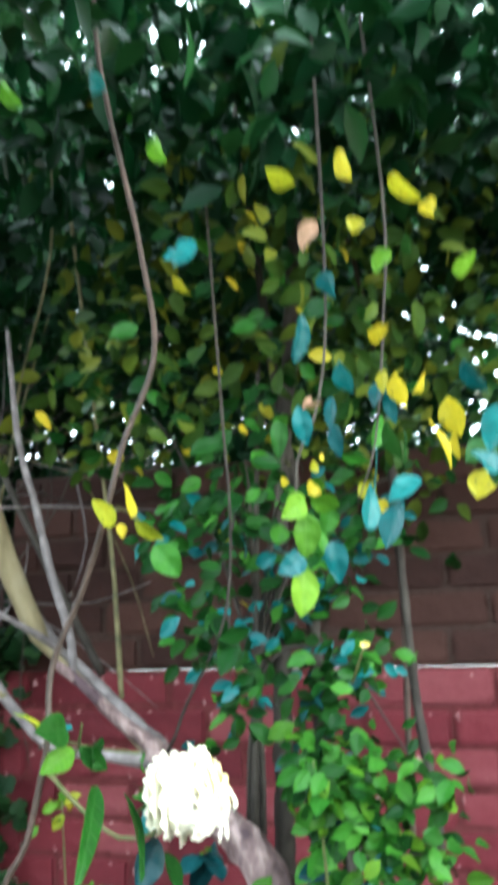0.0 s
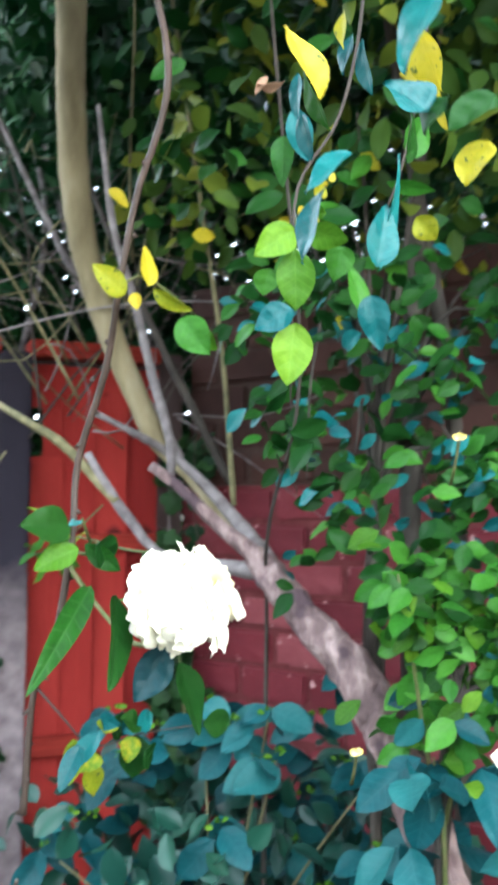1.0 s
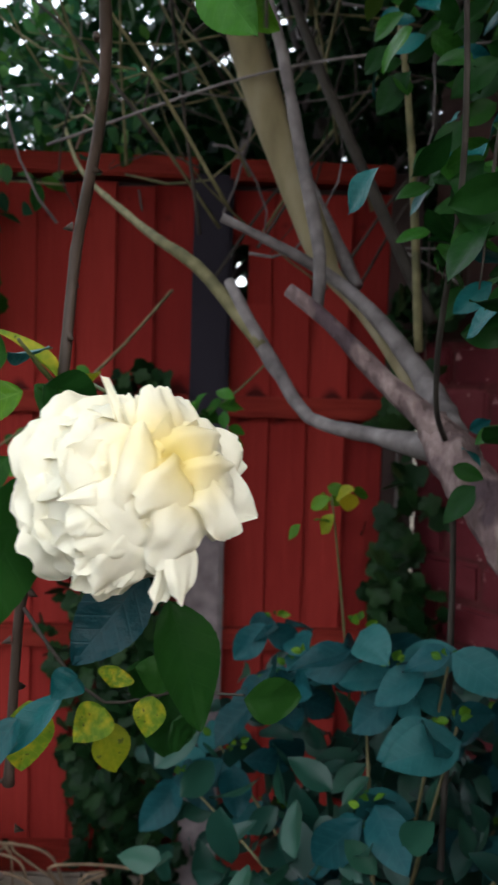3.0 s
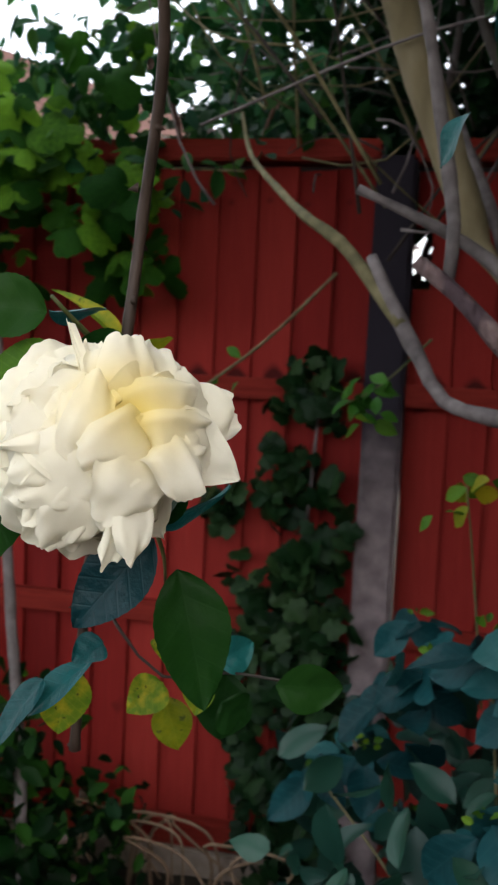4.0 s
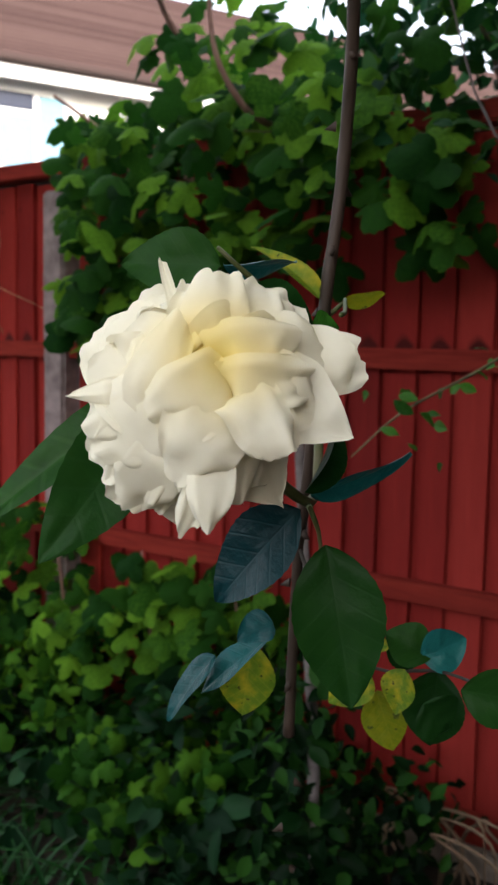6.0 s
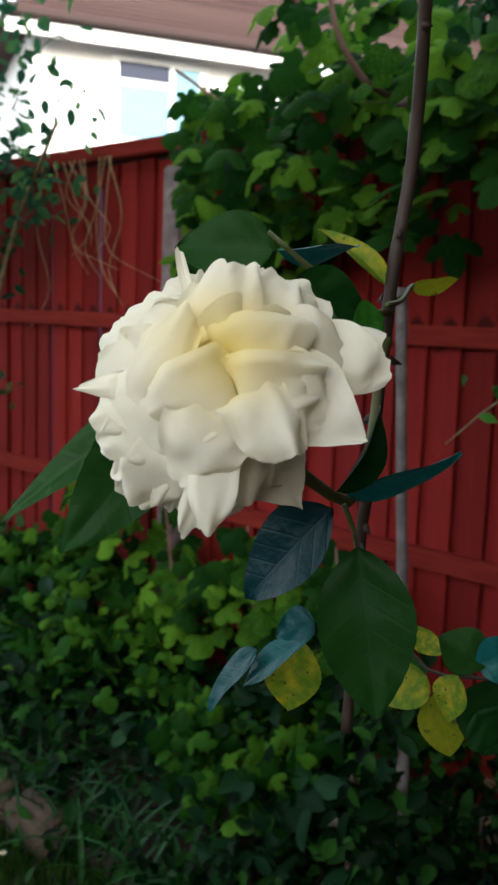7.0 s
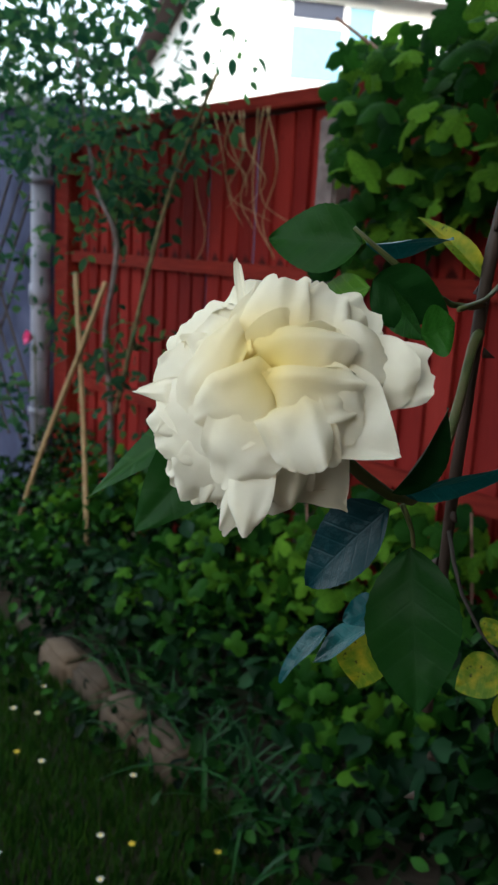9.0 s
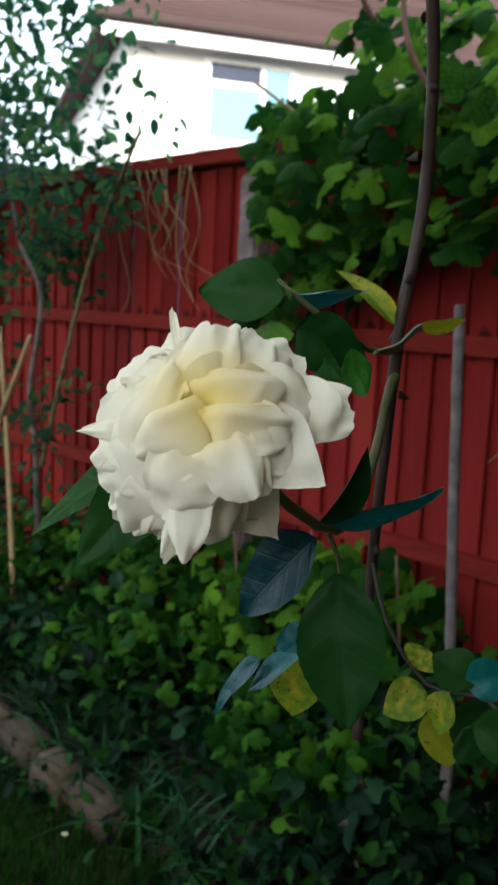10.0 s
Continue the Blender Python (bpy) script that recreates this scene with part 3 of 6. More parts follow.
def petal_geo(length, width, cup, roll, point, seed, rows=20, cols=20):
    """A broad petal along +y from its claw, hollow side +z: cupped, crumpled, its rims rolled back and its edge waved."""
    r = np.random.default_rng(seed + 300)
    ph = r.uniform(0, 6.28, 6)
    skew = r.uniform(-0.35, 0.35)
    off = Vector(r.uniform(-9, 9, 3))
    V, F = [], []
    for i in range(rows + 1):
        t = i / rows
        w = width / 2 * (0.20 + 0.80 * math.sin(math.pi / 2 * min(1, t / 0.62)) ** 1.0)
        if t > 0.62:
            q = (t - 0.62) / 0.38
            w *= max(0.0, 1 - q ** 3.0) ** (0.42 + 0.3 * point) * (1 - point * 0.45 * q) + 0.02
        for j in range(cols + 1):
            s = 2 * j / cols - 1
            a = abs(s + 0.25 * skew)
            z = cup * width * 0.5 * s * s * (0.4 + 0.6 * t) + 0.45 * cup * length * t * t
            side = max(0.0, a - 0.5) / 0.5 * min(1, t * 1.4)
            tip = max(0.0, t - 0.62) / 0.38
            z -= roll * length * (0.16 * side ** 1.7 + 0.62 * tip ** 1.7)
            q = Vector((s * w, length * t, 0))
            z += length * (0.042 * noise.noise(q * 30 + off) * min(1, 1.6 * t) + 0.030 * noise.noise(q * 95 + off) * t)
            edge = max(tip, side) ** 2
            z += length * (0.042 * math.sin(9 * s + ph[1] + 3 * t) + 0.022 * math.sin(19 * s + ph[4])) * edge
            y = length * t * (1 - 0.05 * s * s) + length * t ** 4 * (0.07 * math.sin(5.5 * s + ph[3]) + 0.09 * noise.noise(Vector((s * 3.6, 0, 0)) + off)) - 0.16 * roll * length * tip ** 2
            x = s * w * (1 - 0.22 * roll * side) + 0.14 * skew * width * t * t + 0.02 * width * math.sin(11 * t + ph[5]) * s * t
            V.append((x, y, z))
    for i in range(rows):
        for j in range(cols):
            a = i * (cols + 1) + j
            F.append((a, a + 1, a + cols + 2, a + cols + 1))
    return V, F


bloom = new("bloom")
bloom.empty_display_size = 0.05
bloom.parent = rose_bush
BLOOM_AT = Matrix((SIDE, LIFT, FACE)).transposed().to_4x4()
BLOOM_AT.translation = HEART
bloom.matrix_basis = RB @ BLOOM_AT
bloom["label"] = "large fully open creamy white rose"
MM = 0.001


def petal(root, base, tip, width, bulge=4.0, cup=0.0, roll=4.0, point=0.0, ruffle=1.0, seed=0, rows=22, cols=16, facing=None):
    """One petal, in millimetres of the bloom (across, up, out of its heart): from its root it runs through base to tip,
    arches by bulge, is hollow (cup above 0) or domed across, rolls its rim back, and has a crumpled, waved edge."""
    r = np.random.default_rng(seed + 500)
    ph = r.uniform(0, 6.28, 6)
    off = Vector(r.uniform(-9, 9, 3))
    root, base, tip = (np.array(q, float) for q in (root, base, tip))
    out = (base + tip) / 2
    out = np.array([out[0], out[1], 0.0])
    n0 = np.array([0.0, 0.0, 1.0]) + 0.012 * out * max(0.0, 1 - width / 200)
    n0 = np.array(facing, float) if facing else n0
    n0 /= np.linalg.norm(n0)
    mid = (base + tip) / 2 + n0 * bulge * 0.7
    axis = spline([tuple(root), tuple(base), tuple(mid), tuple(tip)], 1.2)
    run = np.concatenate([[0], np.cumsum(np.linalg.norm(np.diff(axis, axis=0), axis=1))])
    total = run[-1]
    length = np.linalg.norm(tip - base)
    V, F = [], []
    for i in range(rows + 1):
        t = (i / rows) ** 0.85
        c = np.array([np.interp(t * total, run, axis[:, k]) for k in range(3)])
        c2 = np.array([np.interp(min(1.0, t + 0.03) * total, run, axis[:, k]) for k in range(3)])
        c1 = np.array([np.interp(max(0.0, t - 0.03) * total, run, axis[:, k]) for k in range(3)])
        d = (c2 - c1) / (np.linalg.norm(c2 - c1) + 1e-9)
        x = np.cross(d, n0)
        x /= np.linalg.norm(x) + 1e-9
        z = np.cross(x, d)
        w = width / 2 * (0.30 + 0.70 * math.sin(math.pi / 2 * min(1.0, t / 0.6)))
        top = max(0.0, t - 0.6) / 0.4
        w *= 1 - (0.24 + 0.74 * point) * top ** (3.0 - 1.6 * point)
        for j in range(cols + 1):
            s = 2 * j / cols - 1
            side = max(0.0, abs(s) - 0.45) / 0.55
            edge = max(top ** 1.5, side * min(1, 1.6 * t))
            q = Vector((s * w / 26 + seed, t * total / 26, 0.0))
            h = cup * width * (0.25 if cup > 0 else 0.10) * s * s * t - roll * (0.25 * side ** 2.0 * t + 0.9 * top ** 2.0)
            h += width / 26 * (2.4 * noise.noise(q * 1.6 + off) + 1.0 * noise.noise(q * 4.2 + off)) * t
            h += ruffle * edge * (2.0 * math.sin(4.1 * s + 2.0 * t + ph[0]) + 0.8 * math.sin(9.0 * s + ph[1]) + 0.5 * noise.noise(Vector((s * 6.0, t * 5.0, 1)) + off))
            lip = t ** 5 * length * (0.05 * math.sin(3.6 * s + ph[2]) + 0.09 * noise.noise(Vector((s * 2.0, 0, 0)) + off) + 0.035 * noise.noise(Vector((s * 6.5, 3, 0)) + off)) * (1 - point * 0.6) - length * s * s * (0.04 * t + 0.12 * (1 - point) * t ** 5)
            V.append((c + x * s * w * (1 + 0.05 * math.sin(9 * t + ph[3])) + z * h + d * (lip - 0.25 * roll * top ** 2)) * MM)
    for i in range(rows):
        for j in range(cols):
            a = i * (cols + 1) + j
            F.append((a, a + 1, a + cols + 2, a + cols + 1))
    return obj("petal", V, F, petal_mat, bloom, "", True)


# petals that show from the front: base, tip, width, bulge, cup, roll, point, ruffle
FRONT = [
    # the two that stand up beside the cleft
    ((-22, 2, 6), (-43, 29, -12), 46, 0, 0.55, 1, 0.1, 0.7), ((-29, 0, 16), (-15, 38, 12), 21, 5, -0.7, 3, 0.0, 0.8),
    # the top
    ((-2, 22, 6), (6, 61, 2), 27, 5, -0.5, 4, 0.0, 0.7), ((16, 30, 4), (28, 56, -5), 26, 4, -0.5, 4, 0.0, 0.8), ((24, 26, 0), (42, 47, -8), 30, 4, -0.4, 4, 0.1, 0.8), ((-9, 26, 4), (-5, 54, -8), 22, 3, -0.3, 3, 0.1, 0.8),
    # one narrow petal curled upright
    ((-14, 36, -14), (-21, 64, -20), 5, 4, 0.8, -3, 0.0, 0.5),
    # the flank
    ((5, 16, 15), (42, 23, 14), 30, 6, -0.4, 4, 0.0, 1.5), ((-1, 19, 10), (20, 39, 9), 27, 4, 0.3, 3, 0.0, 1.4), ((6, 4, 24), (46, 7, 18), 23, 6, -0.3, 4, 0.1, 1.3), ((32, 18, 4), (57, 22, 2), 36, 4, -0.4, 5, 0.1, 0.8), ((42, 15, -4), (69, 20, 4), 32, 3, -0.2, 3, 0.2, 0.5),
    ((18, 4, 18), (46, -8, 20), 34, 4, -0.3, 4, 0.2, 0.9), ((27, 2, 8), (62, -19, 20), 36, 2, 0.1, 0, 0.9, 0.3), ((13, -22, -8), (40, -53, -29), 34, 2, 0.1, 0, 0.9, 0.3),
    # the skirt below the cleft
    ((4, 6, 20), (-31, -13, 24), 32, 7, -0.4, 6, 0.0, 1.2), ((0, -2, 24), (-17, -41, 20), 34, 6, -0.4, 5, 0.1, 1.2), ((-2, -28, 18), (-5, -61, 23), 18, 4, -0.6, 3, 0.2, 0.8), ((9, 2, 24), (27, -28, 36), 27, 4, -0.4, 5, 0.1, 1.3), ((5, -24, 6), (10, -51, 2), 28, 3, -0.3, 4, 0.2, 1.0),
    ((-20, -10, 14), (-56, -27, 0), 28, 5, -0.4, 5, 0.1, 1.2), ((-22, -22, 10), (-41, -53, -6), 28, 4, -0.4, 5, 0.1, 1.2), ((-20, -28, 8), (-29, -51, 0), 18, 3, -0.4, 4, 0.2, 1.0), ((-29, -4, 10), (-60, -15, -2), 28, 4, -0.3, 5, 0.1, 1.2), ((-42, 2, 4), (-65, 0, -1), 11, 1, -0.3, 1, 0.7, 0.5),
    # small folds in the yellow heart
    ((-6, 14, 6), (-22, 3, 14), 20, 3, 0.3, 2, 0.0, 0.8), ((-2, 20, 5), (4, 33, 8), 15, 2, 0.3, 2, 0.0, 0.8), ((7, -2, 8), (15, 3, 12), 15, 2, 0.3, 2, 0.0, 0.8), ((0, 8, 4), (11, 17, 9), 14, 2, 0.3, 2, 0.0, 0.8),
]
r6 = np.random.default_rng(64)
for k, (base, tip, width, bulge, cup, roll, point, ruffle) in enumerate(FRONT):
    base, tip = np.array(base, float), np.array(tip, float)
    root = (base[0] * 0.3, base[1] * 0.3, base[2] - 30)
    petal(root, base, tip, width * 1.16, bulge, cup, roll, point, ruffle, k)
    if 10 < width and k < len(FRONT) - 4 and point < 0.6:
        # a second petal lies close under it and shows its lip
        turn, grow = radians(r6.uniform(-16, 16)), r6.uniform(0.98, 1.10)
        side = np.array([tip[0] * math.cos(turn) - tip[1] * math.sin(turn), tip[0] * math.sin(turn) + tip[1] * math.cos(turn), 0.0]) * grow
        petal(root, base - (0, 0, 7), side + (0, 0, tip[2] - r6.uniform(6, 11)), width * r6.uniform(0.85, 1.1), bulge, cup * 0.6, roll * 0.7, 0.1, ruffle * 1.3, 200 + k, 16, 14)
# the rounds beneath and behind them: how many, reach, depth of the tips, width, first angle
for ring, (n, reach, depth, width, first) in enumerate([(9, 46, 0, 38, 12), (10, 55, -15, 44, 30), (10, 60, -36, 46, 5), (9, 59, -50, 46, 25), (8, 54, -63, 44, 10), (6, 42, -74, 40, 0)]):
    for k in range(n):
        a = radians(first + 360 / n * k + 6 * math.sin(k * 2.7 + ring))
        # the lower side away from the light is open
        m = reach * (1 + 0.07 * math.sin(k * 4.1 + ring * 2)) * (0.84 if math.sin(a) < -0.1 and math.cos(a) > 0.2 else 1.0)
        petal((0, 0, -52), (0.5 * m * math.cos(a), 0.5 * m * math.sin(a), depth - 2), (m * math.cos(a), m * math.sin(a), depth), width, 4, -0.2, 5, 0.15, 0.9, 60 + ring * 12 + k, 14, 12)
# petals that wrap the flank and hide the gaps between the rounds
for k in range(11):
    a = radians(35 + 25.5 * k)
    c, d = math.cos(a), math.sin(a)
    petal((6 * c, 6 * d, -70), (42 * c, 42 * d, -50), (51 * c, 51 * d, -12 - 5 * math.sin(k * 3.1)), 38, 5, -0.2, 3, 0.0, 1.0, 150 + k, 16, 12, (c, d, 0.25))
bm = bmesh.new()
bmesh.ops.create_icosphere(bm, subdivisions=3, radius=0.008)
for v in bm.verts:
    v.co *= 1 + 0.16 * noise.noise(v.co * 160)
o = part("heart", bm, heart_mat, bloom, "crumpled yellow heart of the rose")
o.matrix_basis = Matrix.Translation((0.002, 0.009, 0.002))
# green calyx behind it
for k in range(5):
    a = radians(72 * k + 20)
    out = Vector((math.cos(a), math.sin(a), 0))
    base = Vector((0, 0, -0.076))
    m, _ = basis(base, base + out * 0.8 - Vector((0, 0, 0.6)), (0, 0, 1))
    V, F = leaf_geo(0.030, 0.009, 0.3, 0.5, 0.05, 0.35, 8, 4, 0, k)
    o = obj("sepal", V, F, leaf_mid, bloom, "", True)
    o.matrix_basis = m

# ---- the old shrub tree: leaning trunk, sawn branches, one pale stem ----
tree = thing("shrub_tree", (1.86, 0.06, GROUND), "old leaning garden shrub with sawn-off grey branches", "tree")
TB = Matrix.Translation(-tree.location)


def limb(name, points, material, label="", sides=10, seed=1, rough=0.07, step=0.03):
    o = tube(name, points, material, tree, label, sides, step, rough, seed)
    o.matrix_basis = TB
    return o


limb("trunk", [(1.90, -0.10, -0.3, 0.055), (1.86, 0.06, 0.3, 0.045), (1.83, 0.18, 0.75, 0.040), (1.765, 0.29, 1.0, 0.036), (1.710, 0.385, 1.10, 0.031), (1.672, 0.46, 1.175, 0.027), (1.655, 0.50, 1.21, 0.024)], bark_pink, "gnarled pinkish grey leaning trunk", 14, 3, 0.09, 0.02)
limb("branch", [(1.68, 0.46, 1.18, 0.020), (1.60, 0.58, 1.19, 0.011), (1.525, 0.679, 1.206, 0.010), (1.49, 0.73, 1.26, 0.010), (1.462, 0.764, 1.305, 0.011), (1.41, 0.808, 1.404, 0.008)], bark_grey, "sawn grey branch", 10, 4)
limb("branch", [(1.462, 0.764, 1.305, 0.011), (1.42, 0.80, 1.36, 0.011), (1.36, 0.85, 1.43, 0.010), (1.31, 0.886, 1.466, 0.009), (1.25, 1.0, 1.52, 0.007), (1.12, 1.3, 1.66, 0.005), (1.05, 1.5, 1.80, 0.004)], bark_olive, "mossy olive branch reaching to the fence", 10, 5)
limb("branch", [(1.67, 0.47, 1.19, 0.020), (1.60, 0.53, 1.26, 0.013), (1.53, 0.57, 1.335, 0.011), (1.484, 0.595, 1.373, 0.010)], bark_pink, "sawn branch stump", 10, 6)
limb("branch", [(1.519, 0.583, 1.350, 0.008), (1.522, 0.60, 1.42, 0.009), (1.50, 0.65, 1.55, 0.009), (1.47, 0.68, 1.70, 0.008), (1.43, 0.70, 1.85, 0.007), (1.40, 0.72, 2.1, 0.005)], bark_grey, "slim upright violet-grey branch", 10, 7)
limb("branch", [(1.67, 0.48, 1.20, 0.022), (1.66, 0.60, 1.27, 0.014), (1.60, 0.68, 1.36, 0.011), (1.54, 0.70, 1.41, 0.009), (1.46, 0.70, 1.45, 0.007), (1.396, 0.70, 1.479, 0.006)], bark_grey, "sawn grey twig", 10, 8)
limb("stem", [(1.70, 0.46, 1.13, 0.012), (1.66, 0.60, 1.24, 0.010), (1.60, 0.73, 1.36, 0.010), (1.56, 0.79, 1.42, 0.016), (1.545, 0.81, 1.46, 0.023), (1.50, 0.85, 1.58, 0.026), (1.445, 0.87, 1.73, 0.029), (1.395, 0.86, 1.90, 0.031), (1.37, 0.85, 2.15, 0.032), (1.36, 0.84, 2.6, 0.034)], bark_pale, "smooth pale yellowish stem", 14, 9, 0.03)


# ---- leaves of the rose bush ----
def rose_leaf(base, tip, width, up, material, curl=0.25, fold=0.25, label=""):
    m, length = basis(base, tip, up)
    k = int(abs(base[0] * 7919 + tip[2] * 104729)) % 977
    V, F = leaf_geo(1.0, width / length * 1.12, fold, curl, 0.05, 0.42 + 0.06 * math.sin(k), 26, 8, 0.012, k)
    o = obj("leaf", V, F, material, rose_bush, label, True)
    o.matrix_basis = RB @ m @ Matrix.Diagonal((length, length, length, 1))
    return o


rose_leaf((1.238, 0.095, 1.272), (1.177, 0.059, 1.276), 0.044, (0.51, -0.81, 0.30), leaf_dark, 0.25, 0.25)
rose_leaf((1.239, 0.097, 1.273), (1.260, 0.163, 1.272), 0.026, (0.39, -0.12, -0.91), leaf_sky_blue, 0.25, 0.25)
rose_leaf((1.250, 0.093, 1.245), (1.194, 0.080, 1.222), 0.032, (-0.1, -0.9, 0.35), leaf_lime, 0.25, 0.25)
rose_leaf((1.258, 0.093, 1.250), (1.302, 0.085, 1.214), 0.026, (-0.35, -0.9, -0.1), leaf_mid, 0.25, 0.25)
rose_leaf((1.260, 0.196, 1.252), (1.224, 0.171, 1.307), 0.017, (0.82, -0.49, 0.32), leaf_turning, 0.9, 0.7)
rose_leaf((1.268, 0.077, 1.250), (1.304, 0.110, 1.230), 0.040, (0.57, -0.78, -0.26), leaf_dark, 0.25, 0.25)
rose_leaf((1.335, 0.052, 1.223), (1.347, 0.067, 1.230), 0.028, (0.78, -0.62, -0.07), leaf_mid, 0.25, 0.25)
rose_leaf((1.270, 0.213, 1.255), (1.291, 0.243, 1.257), 0.020, (0.53, -0.35, -0.78), leaf_yellow, 0.25, 0.25)
rose_leaf((1.253, 0.037, 1.203), (1.173, -0.084, 1.111), 0.030, (0.45, -0.6, 0.66), leaf_mid, 0.25, 0.25)
rose_leaf((1.275, 0.000, 1.195), (1.262, -0.090, 1.108), 0.046, (0.61, -0.79, 0.05), leaf_dark, 0.25, 0.25)
rose_leaf((1.353, 0.020, 1.139), (1.354, 0.076, 1.181), 0.022, (1.00, -0.00, -0.02), leaf_dark, 0.4, 0.8)
rose_leaf((1.345, 0.040, 1.134), (1.383, 0.107, 1.148), 0.026, (0.68, -0.23, -0.70), leaf_sky_blue, 0.25, 0.25)
rose_leaf((1.347, 0.025, 1.128), (1.301, 0.001, 1.072), 0.042, (0.08, -0.94, 0.34), leaf_dark_sheen, 0.25, 0.25)
rose_leaf((1.362, 0.029, 1.109), (1.390, 0.015, 1.024), 0.048, (0.58, -0.75, 0.32), leaf_dark, 0.15, 0.2, "large dark green rose leaf with an eaten hole")
rose_leaf((1.295, 0.081, 1.038), (1.279, 0.062, 1.030), 0.026, (0.24, -0.56, 0.79), leaf_sky_blue, 0.25, 0.25)
rose_leaf((1.283, 0.094, 1.021), (1.240, 0.068, 0.985), 0.024, (-0.21, -0.67, 0.71), leaf_sky_blue, 0.25, 0.25)
rose_leaf((1.254, 0.118, 1.006), (1.250, 0.111, 0.951), 0.038, (0.50, -0.86, 0.07), leaf_turning, 0.2, 0.2, "yellow rose leaf with dark spots")
rose_leaf((1.301, 0.214, 0.965), (1.279, 0.187, 0.946), 0.034, (0.36, -0.71, 0.61), leaf_turning, 0.25, 0.25)
rose_leaf((1.297, 0.234, 0.944), (1.313, 0.238, 0.894), 0.034, (0.46, -0.89, 0.08), leaf_yellow, 0.25, 0.25)
rose_leaf((1.358, 0.211, 0.982), (1.356, 0.203, 0.923), 0.046, (0.15, -0.98, 0.13), leaf_dark, 0.25, 0.25)
rose_leaf((1.418, 0.099, 1.016), (1.466, 0.114, 1.012), 0.036, (0.29, -0.95, -0.08), leaf_dark, 0.25, 0.25)
rose_leaf((1.345, 0.181, 0.988), (1.339, 0.174, 0.954), 0.026, (-0.10, -0.97, 0.23), leaf_turning, 0.25, 0.25)
rose_leaf((1.354, 0.187, 0.997), (1.382, 0.205, 1.011), 0.032, (0.52, -0.85, 0.03), leaf_sky_blue, 0.25, 0.25)
rose_leaf((1.360, 0.191, 0.997), (1.331, 0.176, 1.015), 0.032, (0.60, -0.62, 0.50), leaf_dark, 0.25, 0.25)
rose_leaf((1.253, 0.074, 1.009), (1.223, 0.052, 0.965), 0.024, (-0.30, -0.74, 0.60), leaf_sky_blue, 0.25, 0.25)
rose_leaf((1.320, 0.199, 1.003), (1.347, 0.225, 0.985), 0.034, (0.69, -0.72, 0.01), leaf_dark, 0.25, 0.25)
rose_leaf((1.314, 0.194, 1.009), (1.309, 0.185, 0.994), 0.030, (0.30, -0.86, 0.40), leaf_turning, 0.25, 0.25)
rose_leaf((1.362, 0.177, 0.968), (1.379, 0.191, 0.947), 0.036, (0.67, -0.74, 0.05), leaf_dark, 0.25, 0.25)
rose_leaf((1.302, 0.090, 1.568), (1.259, 0.074, 1.601), 0.032, (0.23, -0.96, -0.17), leaf_yellow, 0.25, 0.25)
rose_leaf((1.334, 0.090, 1.583), (1.337, 0.108, 1.645), 0.026, (0.38, -0.89, 0.24), leaf_yellow, 0.25, 0.25, "faded pale yellow rose leaf")
rose_leaf((1.341, 0.090, 1.580), (1.384, 0.078, 1.545), 0.024, (-0.61, -0.54, -0.58), leaf_yellow, 0.6, 0.5)
rose_leaf((1.314, 0.090, 1.572), (1.319, 0.089, 1.550), 0.016, (-0.34, -0.94, -0.02), leaf_yellow, 0.25, 0.25)
rose_leaf((1.378, 0.090, 1.545), (1.407, 0.063, 1.495), 0.043, (-0.58, -0.81, 0.09), leaf_mid, 0.25, 0.25)
rose_leaf((1.403, 0.090, 1.531), (1.425, 0.084, 1.503), 0.026, (-0.68, -0.62, -0.39), leaf_lime, 0.25, 0.25)
rose_leaf((1.390, -0.241, 1.552), (1.391, -0.241, 1.490), 0.036, (-0.35, -0.94, -0.00), leaf_lime, 0.25, 0.25)
rose_leaf((1.389, -0.241, 1.570), (1.345, -0.249, 1.540), 0.032, (0.05, -0.98, 0.18), leaf_lime, 0.25, 0.25)
rose_leaf((1.397, -0.243, 1.572), (1.442, -0.255, 1.559), 0.028, (-0.36, -0.67, -0.65), leaf_lime, 0.25, 0.25)
rose_leaf((1.394, -0.232, 1.479), (1.384, -0.239, 1.417), 0.038, (-0.30, -0.94, 0.16), leaf_lime, 0.25, 0.25)
rose_leaf((1.388, -0.240, 1.491), (1.351, -0.230, 1.471), 0.028, (-0.36, -0.91, 0.21), leaf_sky_blue, 0.25, 0.25)
rose_leaf((1.450, -0.228, 1.564), (1.441, -0.225, 1.528), 0.028, (-0.33, -0.95, 0.02), leaf_mid, 0.25, 0.25)
rose_leaf((1.407, -0.246, 1.589), (1.396, -0.243, 1.576), 0.025, (-0.23, -0.97, -0.03), leaf_yellow, 0.25, 0.25)
rose_leaf((1.397, -0.243, 1.592), (1.420, -0.249, 1.586), 0.021, (-0.36, -0.59, -0.72), leaf_lime, 0.25, 0.25)
rose_leaf((1.377, -0.208, 1.538), (1.370, -0.206, 1.511), 0.025, (-0.49, -0.87, 0.06), leaf_mid, 0.25, 0.25)
rose_leaf((1.452, -0.292, 1.527), (1.465, -0.296, 1.592), 0.032, (-0.03, -1.00, -0.05), leaf_sky_blue, 0.25, 0.25)
rose_leaf((1.519, -0.162, 1.534), (1.530, -0.166, 1.471), 0.033, (-0.55, -0.84, -0.05), leaf_sky_blue, 0.25, 0.25)
rose_leaf((1.465, -0.275, 1.530), (1.486, -0.302, 1.639), 0.020, (0.58, -0.76, -0.29), leaf_sky_blue, 0.25, 0.25)
